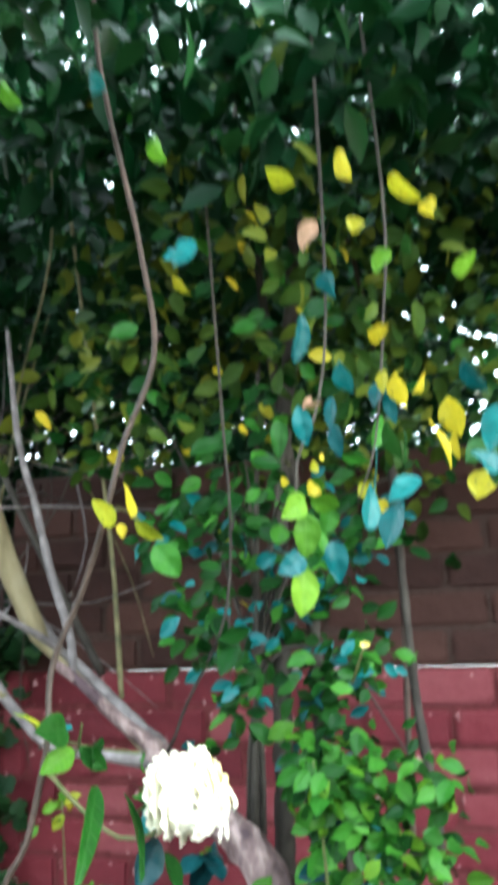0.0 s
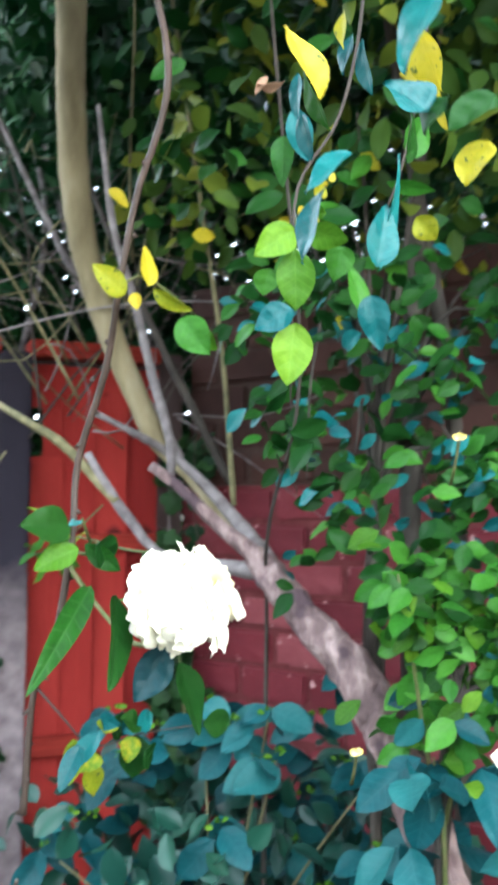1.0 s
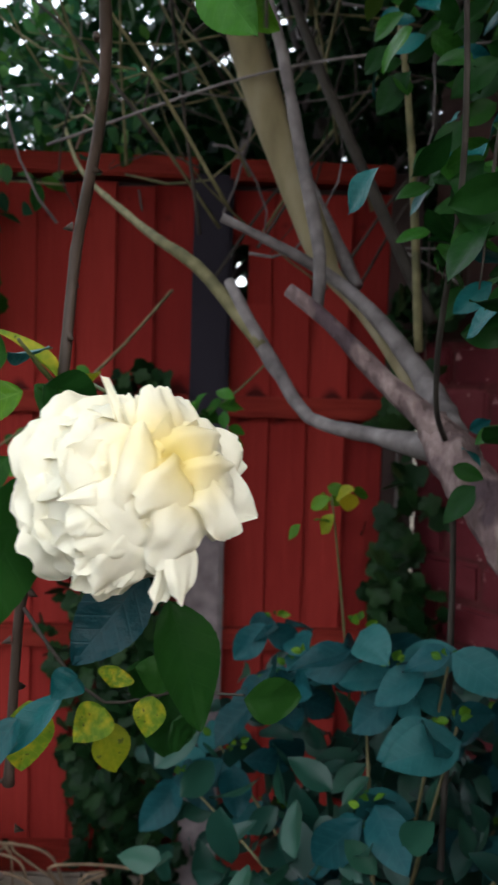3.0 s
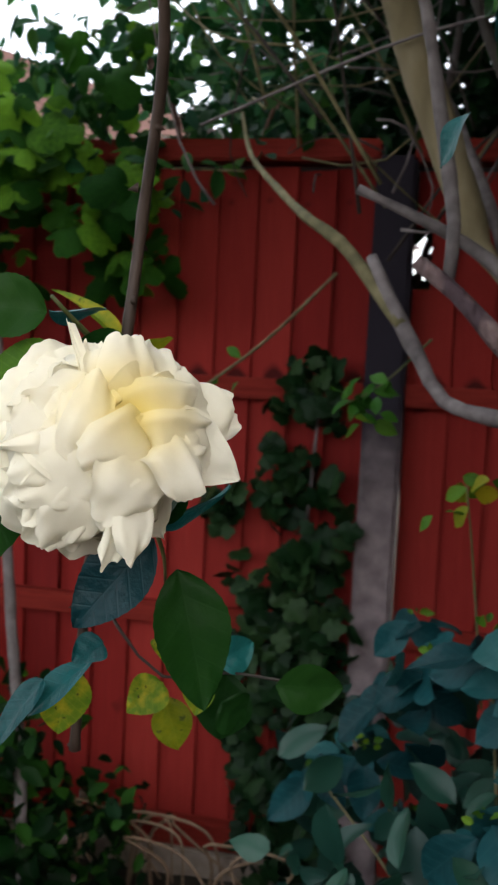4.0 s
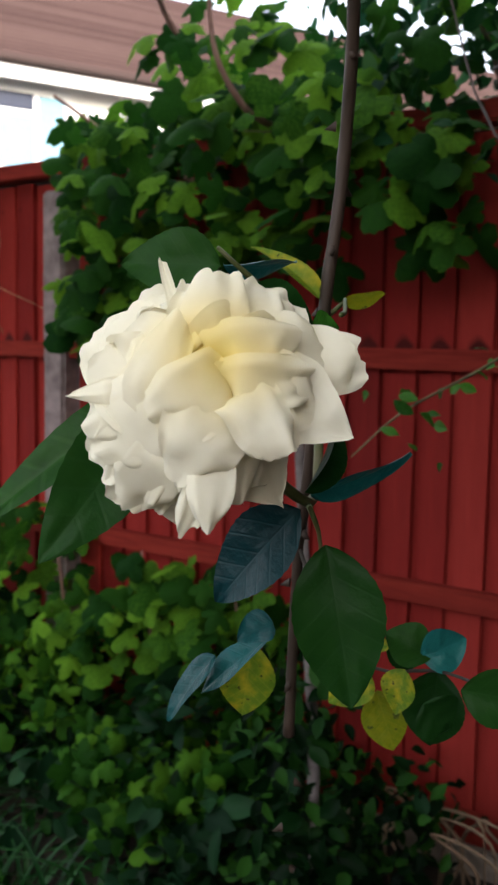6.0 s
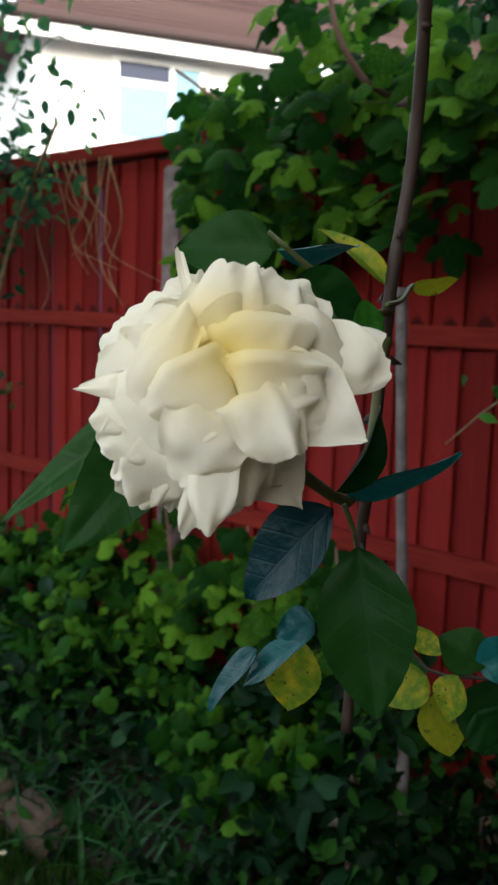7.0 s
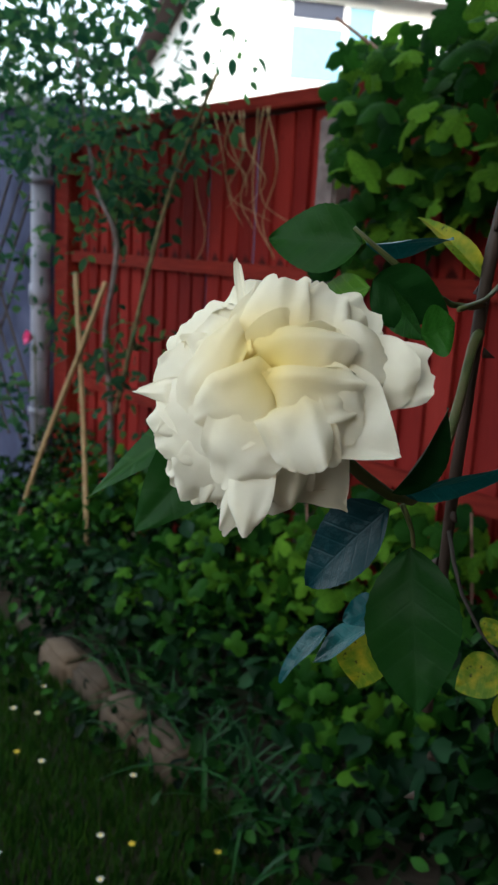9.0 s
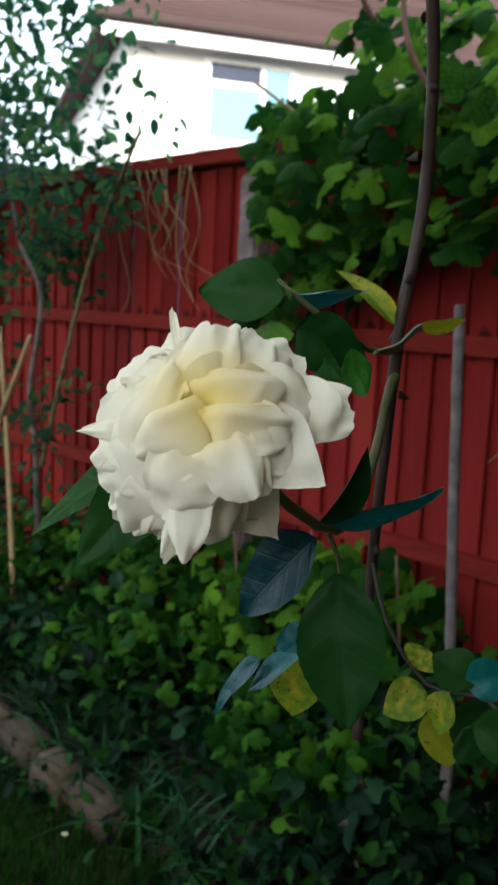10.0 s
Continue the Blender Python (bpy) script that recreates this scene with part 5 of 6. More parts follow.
near_tips = [(1.70, 0.06, 0.93), (1.78, 0.12, 0.90), (1.86, 0.10, 0.92), (1.82, 0.18, 0.80), (1.90, 0.25, 0.84), (1.74, 0.14, 0.82), (1.95, 0.15, 0.9), (1.88, 0.02, 0.85)]
leafy("laurel_shoot", (1.80, 0.12, GROUND), "young shoot with large glossy blue-green leaves", "shrub", [(teal, whorls(26, near_tips, 0.10, 6, face=(-0.5, -0.7, 0.35), droop=0.6))], [([(1.82, 0.14, -0.2, 0.007), (1.82, 0.14, 0.4, 0.006), (1.80, 0.12, 0.85, 0.004)], stem_green)])

lime_tips = [(1.74, 0.10, 1.16), (1.79, 0.12, 1.17), (1.84, 0.13, 1.14), (1.89, 0.15, 1.12), (1.76, 0.08, 1.10), (1.82, 0.10, 1.06), (1.88, 0.12, 1.05), (1.93, 0.16, 1.06), (1.80, 0.15, 1.22), (1.86, 0.17, 1.19), (1.95, 0.2, 1.0), (1.97, 0.08, 1.14), (2.0, 0.10, 1.02), (1.93, 0.03, 1.17), (1.90, 0.0, 1.04)]
lime = leaf_meshes(0.62, leaf_lime, 0.2, 0.35)
midg = leaf_meshes(0.60, leaf_mid, 0.2, 0.35, seed=9)
dkg0 = leaf_meshes(0.58, leaf_dark, 0.2, 0.35, seed=15)
leafy("lime_shrub", (1.80, 0.12, GROUND), "twiggy shrub with small rounded lime green leaves", "shrub", [(lime, whorls(60, lime_tips, 0.046, 7, 0.10, (-0.4, -0.7, 0.6))), (dkg0, whorls(70, lime_tips, 0.046, 9, 0.12, (-0.4, -0.7, 0.6))), (midg, whorls(190, lime_tips, 0.048, 8, 0.12, (-0.4, -0.7, 0.6)))], [([(1.80, 0.14, -0.2, 0.009), (1.80, 0.14, 0.6, 0.007), (1.82, 0.12, 1.0, 0.005), (c[0], c[1], c[2], 0.0015)], bark_dark) for c in lime_tips[::3]])

high_tips = [(max(x, 1.50 + 0.9 * (0.42 - y)), y, z) for x, y, z in zip(r1.uniform(1.56, 2.06, 56), r1.uniform(0.10, 0.42, 56), r1.uniform(1.16, 1.70, 56))]
top_tips = [(x, y, z) for x, y, z in zip(r1.uniform(1.45, 2.5, 60), r1.uniform(0.0, 1.0, 60), r1.uniform(1.62, 2.5, 60))]
dkg = leaf_meshes(0.58, leaf_dark, 0.2, 0.35, seed=15)
# copies that carry the sky's blue sheen as leaf colour
blg = leaf_meshes(0.55, leaf_sky_blue, 0.2, 0.35, seed=19)
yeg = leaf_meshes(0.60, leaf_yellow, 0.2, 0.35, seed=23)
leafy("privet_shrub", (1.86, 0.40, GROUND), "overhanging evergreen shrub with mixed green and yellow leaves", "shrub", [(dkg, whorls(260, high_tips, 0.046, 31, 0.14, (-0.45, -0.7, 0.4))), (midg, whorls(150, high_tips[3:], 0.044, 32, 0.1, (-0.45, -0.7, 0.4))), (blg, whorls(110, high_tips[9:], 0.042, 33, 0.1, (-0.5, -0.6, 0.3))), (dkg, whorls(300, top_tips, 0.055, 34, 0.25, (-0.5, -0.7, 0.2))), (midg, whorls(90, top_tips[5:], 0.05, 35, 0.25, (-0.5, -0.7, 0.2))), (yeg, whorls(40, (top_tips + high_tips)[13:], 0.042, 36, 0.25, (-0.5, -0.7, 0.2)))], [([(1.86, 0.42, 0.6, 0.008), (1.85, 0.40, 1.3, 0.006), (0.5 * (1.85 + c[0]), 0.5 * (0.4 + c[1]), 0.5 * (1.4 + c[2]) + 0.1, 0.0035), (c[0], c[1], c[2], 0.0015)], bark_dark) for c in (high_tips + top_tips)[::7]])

leafy("privet_shoot", (1.75, 0.35, 1.0), "drooping shoot with dark glossy oval leaves", "shoot", [(dkg, whorls(34, [(1.60, 0.22, 1.40), (1.63, 0.25, 1.50), (1.67, 0.26, 1.58), (1.62, 0.18, 1.33), (1.67, 0.20, 1.43), (1.66, 0.24, 1.66)], 0.055, 51, 0.12, (-0.4, -0.8, 0.4))), (blg, whorls(12, [(1.61, 0.20, 1.44), (1.65, 0.22, 1.54), (1.64, 0.19, 1.36)], 0.05, 52, 0.12, (-0.4, -0.8, 0.4)))], [([(1.86, 0.40, 1.5, 0.003), (1.72, 0.30, 1.66, 0.0025), (1.64, 0.23, 1.52, 0.002), (1.61, 0.19, 1.34, 0.001)], bark_dark)])
fol_olive = mat("foliage_olive", [(0.016, 0.04, 0.0064), (0.048, 0.088, 0.0112), (0.16, 0.168, 0.016)], 0.5, 4, 3, 0, vary="island", through_light=0.4, spec=0.1)
mass("overhanging_shrub", [(ovate_fine, cloud(1500, ((1.45, 2.7), (-0.15, 0.85), (1.74, 2.75)), 0.06, 53, lambda p: p[2] > 1.80 + 0.14 * noise.noise((p[0] * 3, p[1] * 3, 6.0)), 12, 0.8, 0.4, (-0.5, -0.7, 0.2)), fol_olive, "olive and yellowish leaves")], (1.86, 0.42, GROUND), "dense olive top of the overhanging evergreen shrub", "shrub")

bright_tips = [(1.70, 0.08, 1.205), (1.74, 0.15, 0.97), (1.77, 0.10, 0.94), (1.78, 0.14, 1.04), (1.80, 0.06, 1.00), (1.81, 0.12, 1.10)]
leafy("bright_shoot", (1.80, 0.14, GROUND), "young shoot with fresh green oval leaves before the trunk", "shoot", [(midg, whorls(38, bright_tips, 0.055, 54, 0.10, (-0.4, -0.8, 0.4))), (lime, whorls(16, bright_tips, 0.05, 55, 0.10, (-0.4, -0.8, 0.4))), (teal, whorls(14, bright_tips[2:], 0.06, 56, 0.10, (-0.4, -0.8, 0.4)))], [([(1.82, 0.15, -0.2, 0.006), (1.81, 0.14, 0.7, 0.005), (0.5 * (1.81 + c[0]), 0.5 * (0.14 + c[1]), 0.5 * (0.8 + c[2]), 0.003), (*c, 0.0015)], stem_green) for c in bright_tips[::2]])

# a few shoots on the sawn branches
leafy("yellow_shoot", (1.56, 0.68, 1.0), "thin shoot with small yellow-green leaves", "shoot", [(yeg, whorls(4, [(1.56, 0.68, 1.085)], 0.040, 41, 0.05)), (lime, whorls(6, [(1.56, 0.68, 1.10), (1.585, 0.69, 1.10), (1.53, 0.68, 1.07)], 0.034, 42, 0.05))], [([(1.60, 0.70, 0.8, 0.002), (1.575, 0.69, 1.0, 0.0016), (1.56, 0.68, 1.10, 0.001)], stem_green)])
leafy("green_shoot", (1.38, 1.10, 1.0), "thin twig with small green leaves", "shoot", [(midg, whorls(14, [(1.352, 1.10, 1.21), (1.40, 1.10, 1.22), (1.37, 1.11, 1.16), (1.43, 1.08, 1.20)], 0.045, 43, 0.06)), (lime, whorls(3, [(1.40, 1.09, 1.14)], 0.04, 44, 0.06))], [([(1.50, 1.05, 1.30, 0.002), (1.42, 1.08, 1.22, 0.0016), (1.352, 1.12, 1.18, 0.001)], stem_green)])
leafy("climbing_twig", (1.10, 0.95, 1.0), "thin arching twig with tiny green leaves", "twig", [(midg, whorls(22, [(1.043, 0.818, 1.124), (1.07, 0.87, 1.15), (1.09, 0.91, 1.17), (1.12, 0.966, 1.195), (1.03, 0.80, 1.09), (1.15, 1.02, 1.23)], 0.030, 45, 0.12))], [([(1.305, 1.284, 1.43, 0.0035), (1.21, 1.122, 1.296, 0.003), (1.119, 0.966, 1.195, 0.0025), (1.043, 0.818, 1.124, 0.0018), (1.00, 0.74, 1.06, 0.001)], bark_olive)])

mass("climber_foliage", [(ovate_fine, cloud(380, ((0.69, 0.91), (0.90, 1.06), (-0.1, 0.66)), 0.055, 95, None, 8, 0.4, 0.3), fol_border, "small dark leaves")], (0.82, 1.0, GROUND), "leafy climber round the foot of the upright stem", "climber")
# tangled bare twigs
for k in range(46):
    x, y, z = r0.uniform(1.0, 1.9), r0.uniform(0.9, 1.7), r0.uniform(1.45, 2.1)
    a, b, c = r0.normal(0, 0.28), r0.normal(0, 0.15), r0.normal(0.12, 0.2)
    limb("twig", [(x, y, z, 0.0026), (x + a * 0.5, y + b * 0.4, z + c * 0.3 + 0.03 * r0.normal(), 0.0022), (x + a, y + b, z + c, 0.0017), (x + a * 1.4 + r0.normal(0, 0.08), y + b, z + c * 1.6, 0.001)], (bark_grey, bark_dark, bark_olive)[k % 3], "", 5, k, 0.05, 0.07)

# ---- fig over the fence ----
fig_places = []
r2 = np.random.default_rng(21)
while len(fig_places) < 470:
    x, y, z = r2.uniform(-0.75, 0.85), r2.uniform(1.42, 1.95), r2.uniform(1.22, 2.35)
    low = 1.34 + 0.12 * math.sin(x * 5) - (0.12 if x < -0.2 else 0) + (0.18 if x > 0.5 else 0)
    high = 2.12 + 0.15 * math.sin(x * 7 + 1) - 0.18 * max(0, -x)
    if not low < z < high or (z < 1.82 and y > 1.72) or x < -0.66 + (1.79 - y) * 1.0 or (z > 1.88 and r2.uniform() < 0.62):
        continue
    fig_places.append(((x, y, z), (r2.normal(0, 0.6), r2.normal(-0.4, 0.4), r2.normal(-0.6, 0.4)), (r2.normal(0.2, 0.35), -0.8 + r2.normal(0, 0.3), 0.55), r2.uniform(0.05, 0.115)))
fig_meshes = []
for V, F in fig_leaf:
    me = bpy.data.meshes.new("leaf")
    me.from_pydata([tuple(map(float, v)) for v in V], [], F)
    me.shade_smooth()
    fig_meshes.append(me)
fig_obj = mat("fig_leaf", [(0.00756, 0.0393, 0.00605), (0.024, 0.0863, 0.00825), (0.154, 0.322, 0.021)], 0.6, 12, 5, 0.2, vary="object", through_light=0.50, spec=0.05)
for me in fig_meshes:
    me.materials.append(fig_obj)
climb_leaf = leaf_meshes(0.58, mat("climber_leaf", [(0.006, 0.034, 0.010), (0.016, 0.062, 0.014), (0.06, 0.14, 0.02)], 0.5, 9, 5, 0.15, vary="object", through_light=0.35, spec=0.05), 0.25, 0.4, seed=44)
bark_fig = mat("bark_fig", [(0.16, 0.09, 0.07), (0.28, 0.16, 0.13)], 0.8, 30, 6, 0.4)
leafy("fig_tree", (0.1, 1.9, GROUND), "fig with lobed green leaves spilling over the red fence", "fig tree", [(fig_meshes, fig_places)], [([(0.3, 1.98, 0.4, 0.02), (0.25, 1.95, 1.5, 0.016), (0.05, 1.60, 1.95, 0.009), (-0.02, 1.50, 2.2, 0.007), (0.15, 1.45, 2.6, 0.004)], bark_fig), ([(0.4, 1.98, 0.5, 0.018), (0.38, 1.9, 1.6, 0.012), (0.28, 1.48, 1.80, 0.008), (0.22, 1.42, 2.05, 0.006), (0.3, 1.40, 2.5, 0.004)], bark_fig), ([(0.3, 1.95, 1.5, 0.012), (-0.2, 1.7, 1.75, 0.008), (-0.5, 1.6, 1.95, 0.005)], bark_fig)])
climber_at = lambda p: p[2] > 1.52 + 0.22 * max(0, p[0] - 0.75) / 0.45 and (p[2] > 1.80 or p[1] < 1.72)
CLIMB = ((0.42, 1.22), (1.45, 1.98), (1.50, 2.15))
leafy("climber", (0.8, 1.9, GROUND), "dark leafy climber hanging over the fence top", "climber", [(climb_leaf, cloud(290, CLIMB, 0.065, 61, climber_at, 12, 0.7))], [([(0.9, 1.95, 0.4, 0.012), (0.85, 1.93, 1.4, 0.009), (0.80, 1.80, 1.90, 0.006), (0.75, 1.65, 2.0, 0.003)], bark_fig), ([(0.85, 1.93, 1.4, 0.008), (1.05, 1.85, 1.9, 0.005), (1.1, 1.65, 1.85, 0.003)], bark_fig)])
mass("climber_growth", [(ovate_fine, cloud(260, ((0.42, 1.22), (1.45, 1.98), (1.50, 2.15)), 0.06, 61, lambda p: p[2] > 1.52 + 0.22 * max(0, p[0] - 0.75) / 0.45 and (p[2] > 1.80 or p[1] < 1.72), 14, 0.7), fol_privet, "dark hanging leaves")], (0.8, 1.9, GROUND), "dense small leaves inside the hanging climber", "climber")

# ---- ivy ----
def ivy_here(p):
    x, z = p[0], p[2]
    if x > 1.60:
        return True
    edge = np.interp(z, [-0.15, 0.3, 0.75, 0.92, 1.0, 1.25], [1.08, 1.05, 0.94, 0.96, 1.08, 1.16])
    right = np.interp(z, [-0.1, 1.0, 1.25], [1.33, 1.33, 1.26])
    return edge + 0.05 * noise.noise((x * 8, z * 8, 1)) < x < right and noise.noise((x * 9, z * 7, 5)) > -0.28


ivy_obj = mat("ivy_leaf", [(0.0039, 0.0156, 0.00487), (0.00877, 0.0292, 0.0078), (0.0253, 0.0536, 0.0156)], 0.42, 10, 4, 0.2, vary="object", through_light=0.1, spec=0.12)
ivy_meshes = []
for V, F in ivy_leaf:
    me = bpy.data.meshes.new("leaf")
    me.from_pydata([tuple(map(float, v)) for v in V], [], F)
    me.materials.append(ivy_obj)
    me.shade_smooth()
    ivy_meshes.append(me)
ivy_plant = leafy("ivy", (1.2, 1.74, GROUND), "dark ivy climbing the red fence beside the concrete post", "ivy", [(ivy_meshes, cloud(300, ((0.90, 1.34), (1.66, 1.73), (-0.12, 1.28)), 0.05, 71, ivy_here, 10, 0.5, 0.8, (0, -1, 0.3)))], [([(1.25, 1.72, -0.15, 0.008), (1.2, 1.725, 0.4, 0.006), (1.22, 1.73, 1.0, 0.004), (1.24, 1.73, 1.25, 0.002)], bark_grey)])
o = scatter("undergrowth", ivy_leaf, cloud(430, ((0.90, 1.34), (1.68, 1.755), (-0.12, 1.28)), 0.05, 73, ivy_here, 10, 0.5, 0.8, (0, -1, 0.3)), fol_ivy, ivy_plant, "small dark ivy leaves")
o.matrix_basis, o["kind"] = Matrix.Translation(-ivy_plant.location), "stuff"
leafy("ivy", (1.9, 1.74, GROUND), "dark ivy in the gap between fence and brick wall", "ivy", [(ivy_meshes, cloud(295, ((1.80, 1.97), (1.58, 1.78), (-0.12, 1.52)), 0.060, 72, None, 10, 0.4, 0.8, (-0.3, -1, 0.3)))], [([(1.88, 1.74, -0.15, 0.008), (1.88, 1.74, 0.6, 0.006), (1.87, 1.74, 1.4, 0.003)], bark_grey)])

# ---- border plants ----
def border_top(p):
    near = 0.13 if -1.0 < p[0] < -0.1 else 0.0
    t = np.interp(p[1], [0.78 + near, 0.95 + near, 1.3, 1.7], [-0.10, 0.10, 0.30, 0.42])
    t *= 0.75 + 0.5 * noise.noise((p[0] * 2.2, p[1] * 2.2, 9.0))
    t *= np.interp(p[0], [0.2, 0.78, 0.95, 1.3], [1.0, 0.75, -0.1, -0.6])
    return p[2] < t


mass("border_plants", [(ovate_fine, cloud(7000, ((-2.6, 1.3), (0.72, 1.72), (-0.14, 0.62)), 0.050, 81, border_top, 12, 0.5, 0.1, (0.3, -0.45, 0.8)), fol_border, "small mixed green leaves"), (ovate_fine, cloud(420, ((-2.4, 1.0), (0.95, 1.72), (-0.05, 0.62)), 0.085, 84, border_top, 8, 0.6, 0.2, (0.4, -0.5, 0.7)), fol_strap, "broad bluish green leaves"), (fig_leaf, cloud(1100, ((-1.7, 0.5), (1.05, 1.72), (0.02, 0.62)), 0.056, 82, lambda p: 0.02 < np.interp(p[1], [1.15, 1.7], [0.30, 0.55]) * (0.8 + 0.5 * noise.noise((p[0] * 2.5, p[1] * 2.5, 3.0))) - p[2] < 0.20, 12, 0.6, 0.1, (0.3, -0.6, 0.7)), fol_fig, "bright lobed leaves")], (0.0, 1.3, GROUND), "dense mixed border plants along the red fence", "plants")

r4 = np.random.default_rng(52)
tall = []
for k in range(230):
    x, y = r4.uniform(-0.95, 0.35), r4.uniform(1.40, 1.70)
    top = 0.62 + 0.30 * noise.noise((x * 2.4, 0.5, 1.0)) + 0.12 * math.sin(x * 9)
    z = r4.uniform(0.25, max(0.4, top))
    tall.append(((x, y, z), (r4.normal(0, 0.7), r4.normal(-0.5, 0.4), r4.normal(-0.2, 0.5)), (r4.normal(0.2, 0.4), -0.7, 0.6), r4.uniform(0.05, 0.10)))
leafy("lobed_leaf_plant", (-0.3, 1.55, GROUND), "tall bright green plants with lobed leaves before the fence", "plants", [(fig_meshes, tall)], [([(x, 1.58, -0.15, 0.006), (x + 0.03, 1.56, 0.3, 0.005), (x + 0.01, 1.54, 0.62, 0.003)], bark_fig) for x in (-0.8, -0.45, -0.1, 0.22)])


def strap_leaf(seed):
    r = np.random.default_rng(seed)
    V, F, n = [], [], 9
    bend = r.uniform(0.5, 1.1)
    for i in range(n + 1):
        t = i / n
        w = 0.018 * (1 - t ** 2.2) + 0.001
        y, z = 0.75 * t * (0.5 + 0.5 * t * bend), 0.9 * t - 0.75 * bend * t * t
        V += [(-w, y, z + 0.006), (0, y, z), (w, y, z + 0.006)]
    for i in range(n):
        for j in range(2):
            a = i * 3 + j
            F.append((a, a + 1, a + 4, a + 3))
    return np.array(V), F


straps = [strap_leaf(s) for s in range(5)]
strap_obj = mat("strap_leaf", [(0.0056, 0.0336, 0.00672), (0.0157, 0.0672, 0.0112)], 0.42, 8, 3, 0, vary="object", through_light=0.2, spec=0.16)
r3 = np.random.default_rng(33)
sp = []
for k in range(298):
    c = [(-1.1, 1.25), (-0.7, 1.15), (-0.35, 1.05), (-0.05, 1.0), (-1.5, 1.1), (0.25, 1.0), (-2.0, 1.15)][k % 7]
    a = r3.uniform(0, 6.28)
    sp.append(((c[0] + r3.normal(0, 0.10), c[1] + r3.normal(0, 0.08), -0.14), (math.cos(a), math.sin(a), 0.0), (0, 0, 1), r3.uniform(0.22, 0.42)))
strap_meshes = []
for V, F in straps:
    me = bpy.data.meshes.new("leaf")
    me.from_pydata([tuple(map(float, v)) for v in V], [], F)
    me.materials.append(strap_obj)
    me.shade_smooth()
    strap_meshes.append(me)
leafy("strap_leaved_plants", (-0.6, 1.1, GROUND), "clumps of arching strap-shaped green leaves", "plants", [(strap_meshes, sp)], [])

# ---- lawn, daisies, edging stones ----
blade = [(np.array([(-0.06, 0, 0), (0.06, 0, 0), (0.045, 0.12, 0.5), (-0.045, 0.12, 0.5), (0.0, 0.4, 1.0)]), [(0, 1, 2, 3), (3, 2, 4)])]
gp = []
for k in range(60000):
    x, y = r3.uniform(-2.4, 0.75), r3.uniform(-0.1, 0.93)
    a = r3.uniform(0, 6.28)
    gp.append(((x, y, height(x, y) - 0.002), (math.cos(a), math.sin(a), 0.0), (0, 0, 1), r3.uniform(0.022, 0.055)))
g = scatter("lawn", blade, gp, grass_mat)
tagged(g, "short mown lawn grass with daisies", "grass", kind="stuff")
daisy_white, daisy_yellow = plain("daisy_white", (0.75, 0.75, 0.70), 0.6), plain("daisy_yellow", (0.65, 0.50, 0.03), 0.6)


def daisy(x, y, yellow):
    z = height(x, y)
    d = thing("daisy", (x, y, z), "small yellow lawn flower" if yellow else "small white daisy in the lawn", "flower", "lawn flowers")
    V = [(0.0015 * math.cos(a), 0.0015 * math.sin(a), h) for h in (-0.005, 0.045) for a in np.linspace(0, 6.28, 7)[:6]]
    obj("stalk", V, [(i, (i + 1) % 6, 6 + (i + 1) % 6, 6 + i) for i in range(6)], stem_green, d)
    n = 20
    V = [(0, 0, 0.046)] + [((0.011 if i % 2 else 0.006) * math.cos(2 * math.pi * i / n), (0.011 if i % 2 else 0.006) * math.sin(2 * math.pi * i / n), 0.047 + (0.003 if i % 2 else 0)) for i in range(n)]
    obj("petals", V, [(0, 1 + i, 1 + (i + 1) % n) for i in range(n)], daisy_yellow if yellow else daisy_white, d)
    bm = bmesh.new()
    bmesh.ops.create_uvsphere(bm, u_segments=8, v_segments=5, radius=0.004, matrix=Matrix.Translation((0, 0, 0.048)))
    part("centre", bm, daisy_yellow, d)


for k in range(26):
    daisy(r3.uniform(-1.3, 0.45), r3.uniform(0.25, 0.86), k % 5 == 0)


def edging_stone(x, y, l, seed, turn):
    bm = box_bm(-l / 2, l / 2, -0.055, 0.055, -0.09, 0.075, 0.02)
    bmesh.ops.subdivide_edges(bm, edges=bm.edges[:], cuts=2, use_grid_fill=True)
    for v in bm.verts:
        v.co += Vector((noise.noise(v.co * 9 + Vector((seed, 0, 0))), noise.noise(v.co * 9 + Vector((0, seed, 0))), noise.noise(v.co * 9 + Vector((0, 0, seed))))) * 0.013
    s = part("edging_stone", bm, stone_mat, None)
    s.matrix_basis = pose(x, y, -0.13, 0, 0, turn)
    tagged(s, "rough buff stone edging the flower border", "stone", "edging stones")


for k in range(4):
    edging_stone(-0.88 + 0.22 * k, 0.93 + 0.012 * math.sin(k * 2), 0.21 + 0.02 * math.sin(k * 3), k * 3.1, 4 * math.sin(k * 5))

# ---- dry stems at the foot of the fence ----
dry = thing("dead_plant", (0.9, 1.6, GROUND), "tangle of dry pale stems at the foot of the fence", "dead stems")
for k in range(9):
    x, y = r3.uniform(0.72, 1.05), r3.uniform(1.5, 1.7)
    pts = [(x, y, -0.15, 0.005), (x + r3.normal(0, 0.03), y, 0.02, 0.0045), (x + r3.normal(0.04, 0.06), y - 0.03, 0.10, 0.004), (x + r3.normal(0.12, 0.08), y - 0.05, 0.09, 0.0035), (x + r3.normal(0.18, 0.08), y - 0.05, -0.06, 0.003)]
    o = tube("dry_stem", pts, cane_dry, dry, "", 6, 0.02, 0.06, k)
    o.matrix_basis = Matrix.Translation(-dry.location)

bamboo_mat = mat("bamboo", [(0.24, 0.16, 0.08), (0.40, 0.29, 0.16)], 0.7, 30, 6, 0.4)
pipe_grey = plain("pipe_grey", (0.20, 0.20, 0.26), 0.5)
